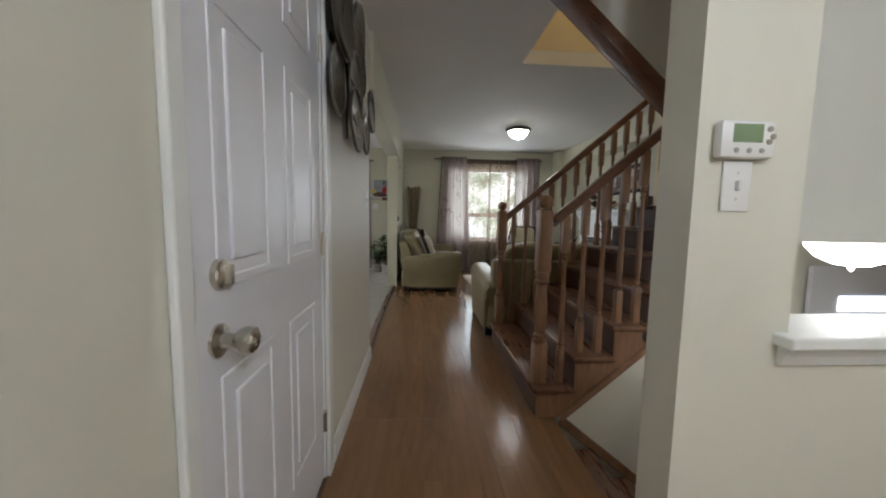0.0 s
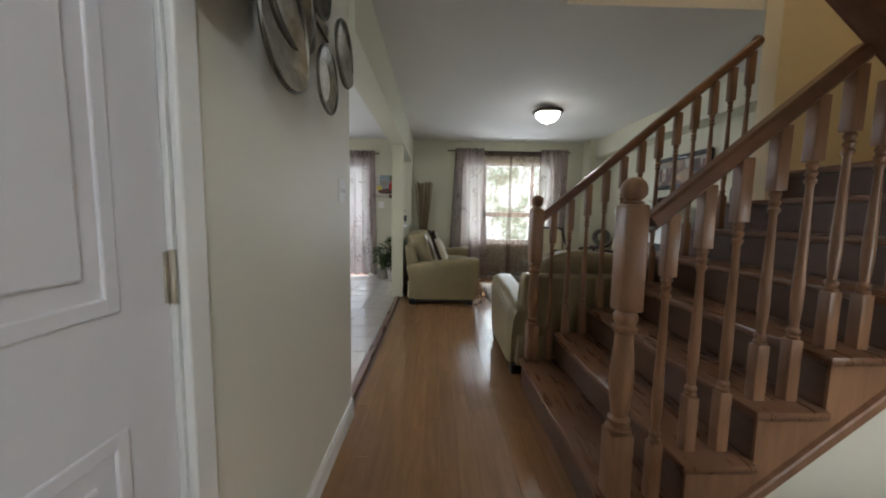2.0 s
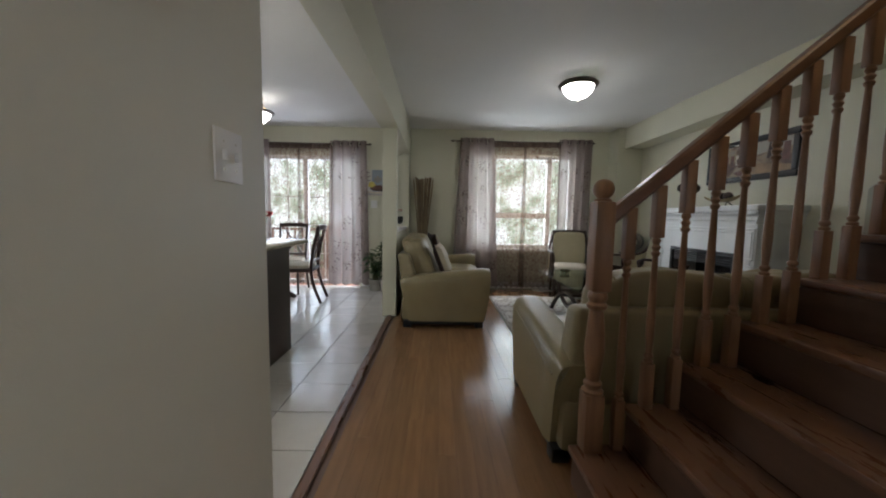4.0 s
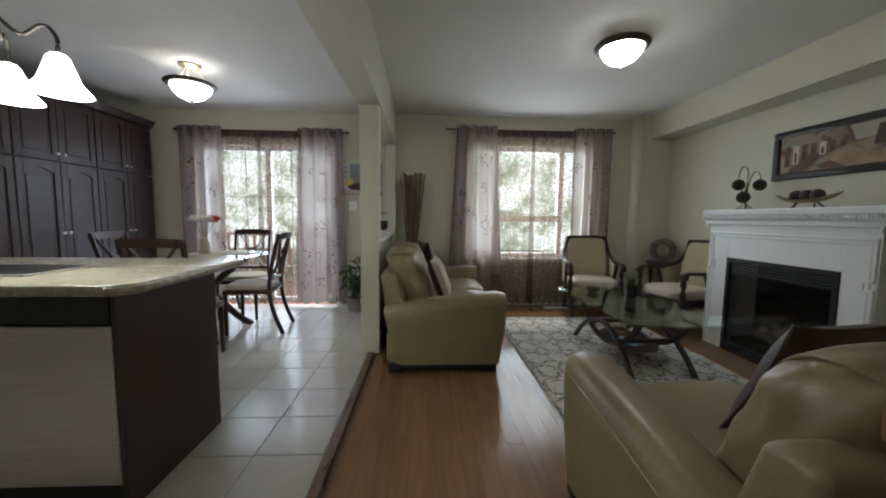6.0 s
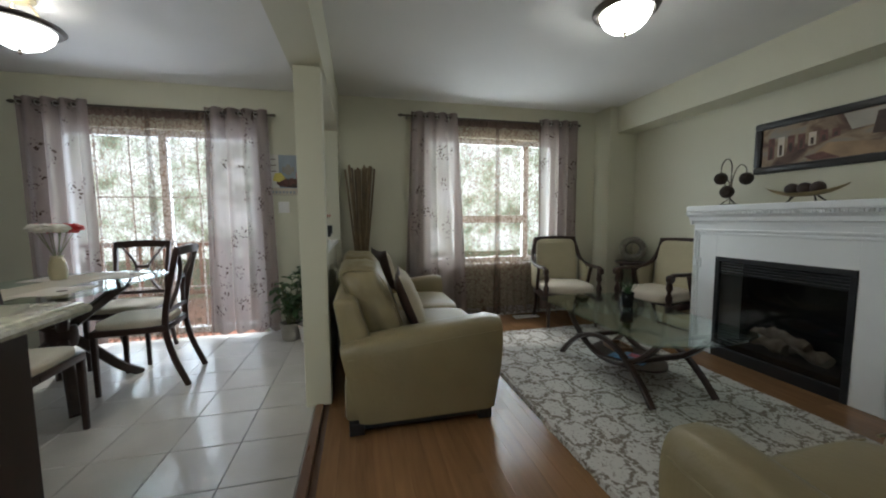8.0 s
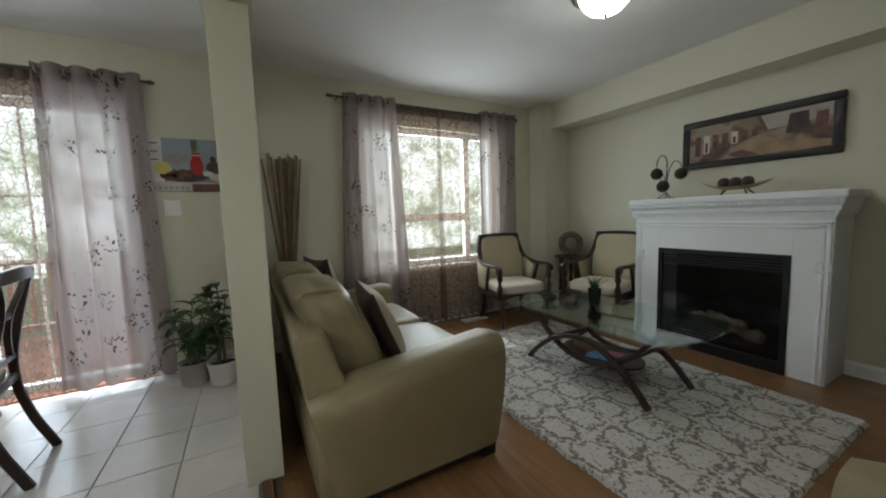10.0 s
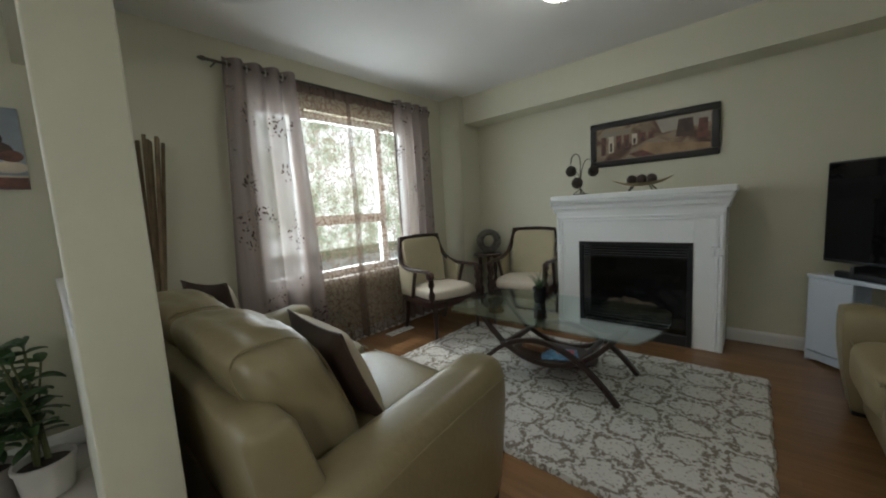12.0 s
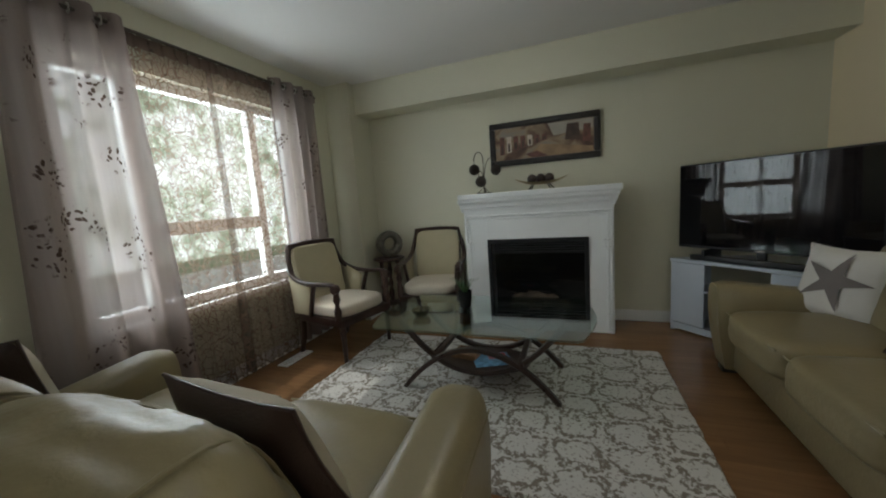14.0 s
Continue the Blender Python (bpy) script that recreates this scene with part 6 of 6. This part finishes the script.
def dining_chair():
    t = thing("dining_chair", pose(0, 0, 0), "dark wood dining chair with crossed back and cream seat", "dining chair", "chairs round the dining table")
    w, d = 0.215, 0.215
    part("seat_frame", box((-w, -d, 0.40), (w, d, 0.445), 0.01), DARKW, t)
    part("seat_pad", puff((-w + 0.006, -d + 0.004, 0.43), (w - 0.006, d - 0.02, 0.495), 5, 6), LINEN_SEAT, t)
    for s in (-1, 1):
        part("front_leg", sweep([(s * (w - 0.02), -d + 0.02, 0), (s * (w - 0.02), -d + 0.02, 0.42)], 0.036, 0.036, taper=lambda u: 0.72 + 0.28 * u), DARKW, t)
        part("back_post", sweep(smooth_path([(s * (w - 0.02), d + 0.10, 0), (s * (w - 0.02), d + 0.02, 0.22), (s * (w - 0.02), d - 0.015, 0.44), (s * (w - 0.025), d + 0.02, 0.70), (s * (w - 0.015), d + 0.085, 0.975)], 5), 0.036, 0.028, up=(1, 0, 0)), DARKW, t)
        # curved splat sides that meet at the waist
        part("splat", sweep(smooth_path([(s * (w - 0.05), d + 0.08, 0.945), (s * 0.10, d + 0.065, 0.86), (s * 0.045, d + 0.04, 0.76), (s * 0.06, d + 0.02, 0.66), (s * 0.14, d - 0.005, 0.545)], 5), 0.014, 0.026, up=(0, 1, 0)), DARKW, t)
    part("top_rail", sweep(smooth_path([(-w + 0.005, d + 0.085, 0.955), (0, d + 0.105, 0.965), (w - 0.005, d + 0.085, 0.955)]), 0.024, 0.062), DARKW, t)
    part("lower_rail", sweep([(-w + 0.03, d - 0.005, 0.535), (w - 0.03, d - 0.005, 0.535)], 0.02, 0.03), DARKW, t)
    part("waist", box((-0.055, d + 0.03, 0.745), (0.055, d + 0.048, 0.775), 0.005), DARKW, t)
    return t


dc = dining_chair()
dc.matrix_basis = pose(-1.83, 4.06, 0, 0, 0, -84)
copy_thing(dc, pose(-2.18, 4.56, 0, 0, 0, 4))
copy_thing(dc, pose(-1.99, 3.22, 0, 0, 0, 184))
copy_thing(dc, pose(-2.72, 3.86, 0, 0, 0, 96))


def dining_table():
    t = thing("dining_table", pose(-2.22, 3.92, 0), "glass dining table on crossed curved dark wood legs", "dining table")
    pts = []
    for k in range(40):
        a = 2 * math.pi * k / 40
        c, s = math.cos(a), math.sin(a)
        pts.append((0.45 * math.copysign(abs(c) ** 0.45, c), 0.62 * math.copysign(abs(s) ** 0.45, s)))
    part("glass_top", prism(pts, 0.745, 0.757, 'z'), TABLE_GLASS, t, "clear glass top", smooth=False)
    for a in (45, 135, 225, 315):
        c, s = math.cos(radians(a)), math.sin(radians(a))
        part("leg", sweep(smooth_path([(0.36 * c, 0.46 * s, 0.0), (0.24 * c, 0.30 * s, 0.12), (0.06 * c, 0.08 * s, 0.36), (-0.14 * c, -0.18 * s, 0.56), (-0.36 * c, -0.48 * s, 0.742)], 6), 0.06, 0.06), DARKW, t)
    part("hub", lathe([(0.07, 0.34), (0.08, 0.38), (0.08, 0.44), (0.07, 0.48)], seg=16), DARKW, t)


dining_table()
rn = thing("table_runner", pose(-2.22, 3.92, 0.758), "pale lace table runner on the glass table", "table runner")
part("cloth", drape(-0.15, 0.15, -0.55, 0.55, 0, 1, 0.001, 20, 30), PILLOW_BEIGE, rn).matrix_basis = pose(0, 0, 0.003, 90, 0, 0)
for i, (x, y) in enumerate(((-2.42, 3.62), (-2.42, 4.2), (-2.02, 3.62), (-2.02, 4.22))):
    pm = thing("placemat", pose(x, y, 0.758), "pale woven placemat on the dining table", "placemat", "placemats on the table")
    part("mat", box((-0.12, -0.15, 0.0), (0.12, 0.15, 0.003), 0.001), LINEN_SEAT, pm)
fw = thing("flower_vase", pose(-2.33, 4.10, 0.766), "glass vase with red and white carnations", "flower vase")
part("vase", lathe([(0.0, 0), (0.045, 0), (0.05, 0.06), (0.043, 0.12), (0.030, 0.15), (0.036, 0.165), (0.032, 0.165), (0.026, 0.15), (0.040, 0.11), (0.0, 0.01)], seg=20), mat("frosted_vase", (0.45, 0.40, 0.25), 0.3), fw)
for i in range(9):
    a = i * 2.4
    r = 0.10 * math.sqrt((i + 0.5) / 9)
    c, s = math.cos(a), math.sin(a)
    stem = part("stem", sweep([(0, 0, 0.06), (0.02 * c, 0.02 * s, 0.18), (r * c, r * s, 0.33)], 0.003, seg=5), STALK, fw)
    bm = puff((r * c - 0.048, r * s - 0.048, 0.325), (r * c + 0.048, r * s + 0.048, 0.385), 2.0, 5, wrinkle=0.5, seed=i * 3.0)
    part("bloom", bm, WHITE_P if i in (2, 5, 7) else RED, stem)


def picture():
    t = thing("kitchen_picture", pose(-0.92, YB - 0.003, 1.625), "unframed still-life canvas with red jug and fruit", "painting")
    part("canvas", box((-0.255, -0.018, -0.20), (0.255, 0, 0.205), 0.003), ARTBLUE, t)

    def spot(cx, cz, rx, rz, material, y):
        b = bmesh.new()
        b.faces.new([b.verts.new((cx + rx * math.cos(a), y, cz + rz * math.sin(a))) for a in (2 * math.pi * k / 18 for k in range(18))])
        part("paint_patch", b, material, t, smooth=False)

    def band(x0, z0, x1, z1, material, y):
        b = bmesh.new()
        b.faces.new([b.verts.new(p) for p in ((x0, y, z0), (x1, y, z0), (x1, y, z1), (x0, y, z1))])
        part("paint_patch", b, material, t, smooth=False)
    band(-0.254, -0.199, 0.254, -0.13, ARTCREAM, -0.0185)
    band(0.02, -0.199, 0.254, -0.14, ARTRED, -0.0188)
    # pale margin with unreadable lines of print
    band(-0.254, -0.129, -0.150, 0.204, ARTPALE, -0.0186)
    for z in (0.155, 0.095, 0.035):
        band(-0.245, z, -0.175, z + 0.008, ARTDARK, -0.0189)
    for k in range(7):
        band(-0.225 + 0.034 * k, -0.185, -0.205 + 0.034 * k, -0.160, ARTBLUE, -0.0189)
    # coffee pot with handle and spout, more grapes, stems and the jar's label
    spot(-0.06, 0.095, 0.022, 0.018, POT_G, -0.0193)
    spot(-0.105, 0.055, 0.014, 0.035, POT_G, -0.0193)
    spot(-0.012, 0.06, 0.012, 0.032, POT_G, -0.0193)
    for x, z in ((-0.15, -0.075), (-0.10, -0.045), (-0.05, -0.085), (0.0, -0.07), (-0.13, -0.095), (0.02, -0.05)):
        spot(x, z, 0.024, 0.022, ARTRED, -0.0194)
    for x in (0.04, 0.065):
        spot(x, 0.165, 0.008, 0.035, STALK, -0.0194)
    band(0.028, 0.075, 0.092, 0.085, ARTCREAM, -0.0196)
    spot(0.21, -0.035, 0.04, 0.03, ARTRED, -0.0194)
    spot(0.13, -0.06, 0.035, 0.022, ARTPALE, -0.0195)
    spot(-0.02, -0.08, 0.16, 0.045, ARTDARK, -0.0190)
    for x, z in ((-0.12, -0.06), (-0.07, -0.075), (-0.03, -0.055), (-0.09, -0.09)):
        spot(x, z, 0.032, 0.028, ARTRED, -0.0193)
    spot(0.06, 0.00, 0.045, 0.07, RED, -0.0193)
    band(0.03, 0.06, 0.09, 0.10, RED, -0.0194)
    spot(-0.06, 0.05, 0.038, 0.05, POT_G, -0.0192)
    spot(0.17, -0.01, 0.05, 0.045, ARTDARK, -0.0192)
    spot(0.17, 0.05, 0.02, 0.03, ARTDARK, -0.0193)
    spot(0.20, -0.09, 0.06, 0.03, ARTCREAM, -0.0194)
    spot(0.05, 0.15, 0.02, 0.05, STALK, -0.0193)
    return t


picture()
nt_ = thing("yellow_note", pose(-1.07, YB - 0.024, 1.60), "yellow paper note stuck on the picture", "note")
part("paper", prism([(-0.06, -0.03), (0.0, -0.045), (0.06, -0.01), (0.02, 0.05), (-0.04, 0.04)], -0.001, 0.0, 'y'), YELLOW, nt_, smooth=False)


def bush(name, x, y, pot, label, n, hgt, spread, seed):
    rnd = random.Random(seed)
    t = thing(name, pose(x, y, 0), label, "potted plant")
    part("pot", lathe([(0.0, 0), (0.075, 0.0), (0.085, 0.01), (0.10, 0.15), (0.106, 0.15), (0.106, 0.17), (0.096, 0.17), (0.09, 0.14), (0.0, 0.14)], seg=22), pot, t)
    part("soil", lathe([(0.0, 0.141), (0.091, 0.141), (0.06, 0.15), (0.0, 0.152)], seg=16), SOIL, t)
    leaf = None
    for i in range(n):
        a = rnd.random() * 6.28
        h = hgt * (0.45 + 0.6 * rnd.random())
        r = spread * rnd.random()
        top = Vector((r * math.cos(a), r * math.sin(a), 0.14 + h))
        pts = smooth_path([(0.03 * math.cos(a), 0.03 * math.sin(a), 0.13), (0.4 * r * math.cos(a + 0.3), 0.4 * r * math.sin(a + 0.3), 0.14 + h * 0.5), top], 4)
        part("stalk", sweep(pts, 0.0045, seg=5), STALK, t)
        for j in range(7):
            p = pts[min(int(len(pts) * (0.35 + 0.65 * j / 6)), len(pts) - 1)]
            if leaf is None:
                b = bmesh.new()
                rr = []
                for k in range(7):
                    u = k / 6
                    wv = 0.026 * math.sin(math.pi * min(u * 0.9 + 0.08, 1)) ** 0.8
                    zz = 0.03 * u - 0.045 * u * u
                    rr.append([b.verts.new((-wv, u * 0.105, zz + 0.008)), b.verts.new((0, u * 0.105, zz)), b.verts.new((wv, u * 0.105, zz + 0.008))])
                for q1, q2 in zip(rr, rr[1:]):
                    b.faces.new((q1[0], q1[1], q2[1], q2[0]))
                    b.faces.new((q1[1], q1[2], q2[2], q2[1]))
                o = part("leaf", b, LEAF, t)
                leaf = o.data
            else:
                o = new("leaf", leaf)
                o.parent = t
            k2 = 0.6 + 0.6 * rnd.random()
            o.matrix_basis = Matrix.LocRotScale(p, Euler((radians(-30 + 70 * rnd.random()), radians(40 * rnd.random() - 20), rnd.random() * 6.28)), (k2, k2, k2))


bush("potted_plant", -0.96, 4.76, POT_G, "leafy green house plant in a grey pot", 15, 0.42, 0.17, 4)
bush("potted_plant", -0.775, 4.66, POT_W, "tall leafy house plant in a white pot", 11, 0.58, 0.13, 8)

# ---------------- floor pieces ----------------
rnd = random.Random(5)
plank_mesh = {}


def plank(x, y0, y1, w, parent):
    key = (round((y1 - y0) * 2) / 2, w)
    L = y1 - y0
    if key not in plank_mesh:
        bm = box((-w / 2 + 0.0004, -0.5, -0.006), (w / 2 - 0.0004, 0.5, 0.0))
        o = part("plank", bm, OAK, parent, smooth=False)
        plank_mesh[key] = o.data
    else:
        o = new("plank", plank_mesh[key])
        o.parent = parent
    o.matrix_basis = Matrix.LocRotScale((x, (y0 + y1) / 2, rnd.uniform(-0.0001, 0.0001)), None, (1, L - 0.0014, 1))


PW = 0.0825
for i in range(43):
    x = -0.495 + PW * (i + 0.5)
    if x > XR - 0.03:
        break
    y = -0.36
    y_end = YB if x < 2.60 else 4.80
    y1 = y + rnd.uniform(0.4, 1.3)
    while y < y_end - 0.01:
        y1 = min(y1, y_end)
        if y_end - y1 < 0.25:
            y1 = y_end
        if not (x > 0.75 and y1 < 0.85):
            plank(x, y, y1, PW, floor)
        y, y1 = y1, y1 + rnd.uniform(0.9, 1.5)
for i in range(14):
    x = -0.495 + PW * (i + 0.5)
    y = -4.3
    y1 = y + rnd.uniform(0.6, 1.3)
    while y < -0.37:
        y1 = min(y1, -0.36)
        if -0.36 - y1 < 0.25:
            y1 = -0.36
        plank(x, y, y1, PW, floor_entry)
        y, y1 = y1, y1 + rnd.uniform(0.9, 1.5)
tile_mesh = None
TS = 0.333
for i in range(9):
    for j in range(17):
        x, y = -0.585 - TS * (i + 0.5), YB - TS * (j + 0.5)
        if y < -0.4:
            continue
        if tile_mesh is None:
            o = part("tile", box((-TS / 2 + 0.0025, -TS / 2 + 0.0025, -0.006), (TS / 2 - 0.0025, TS / 2 - 0.0025, 0), 0.0012, seg=1), TILE, floor_tile, smooth=False)
            tile_mesh = o.data
        else:
            o = new("tile", tile_mesh)
            o.parent = floor_tile
        o.location = (x, y, rnd.uniform(-0.0004, 0.0003))
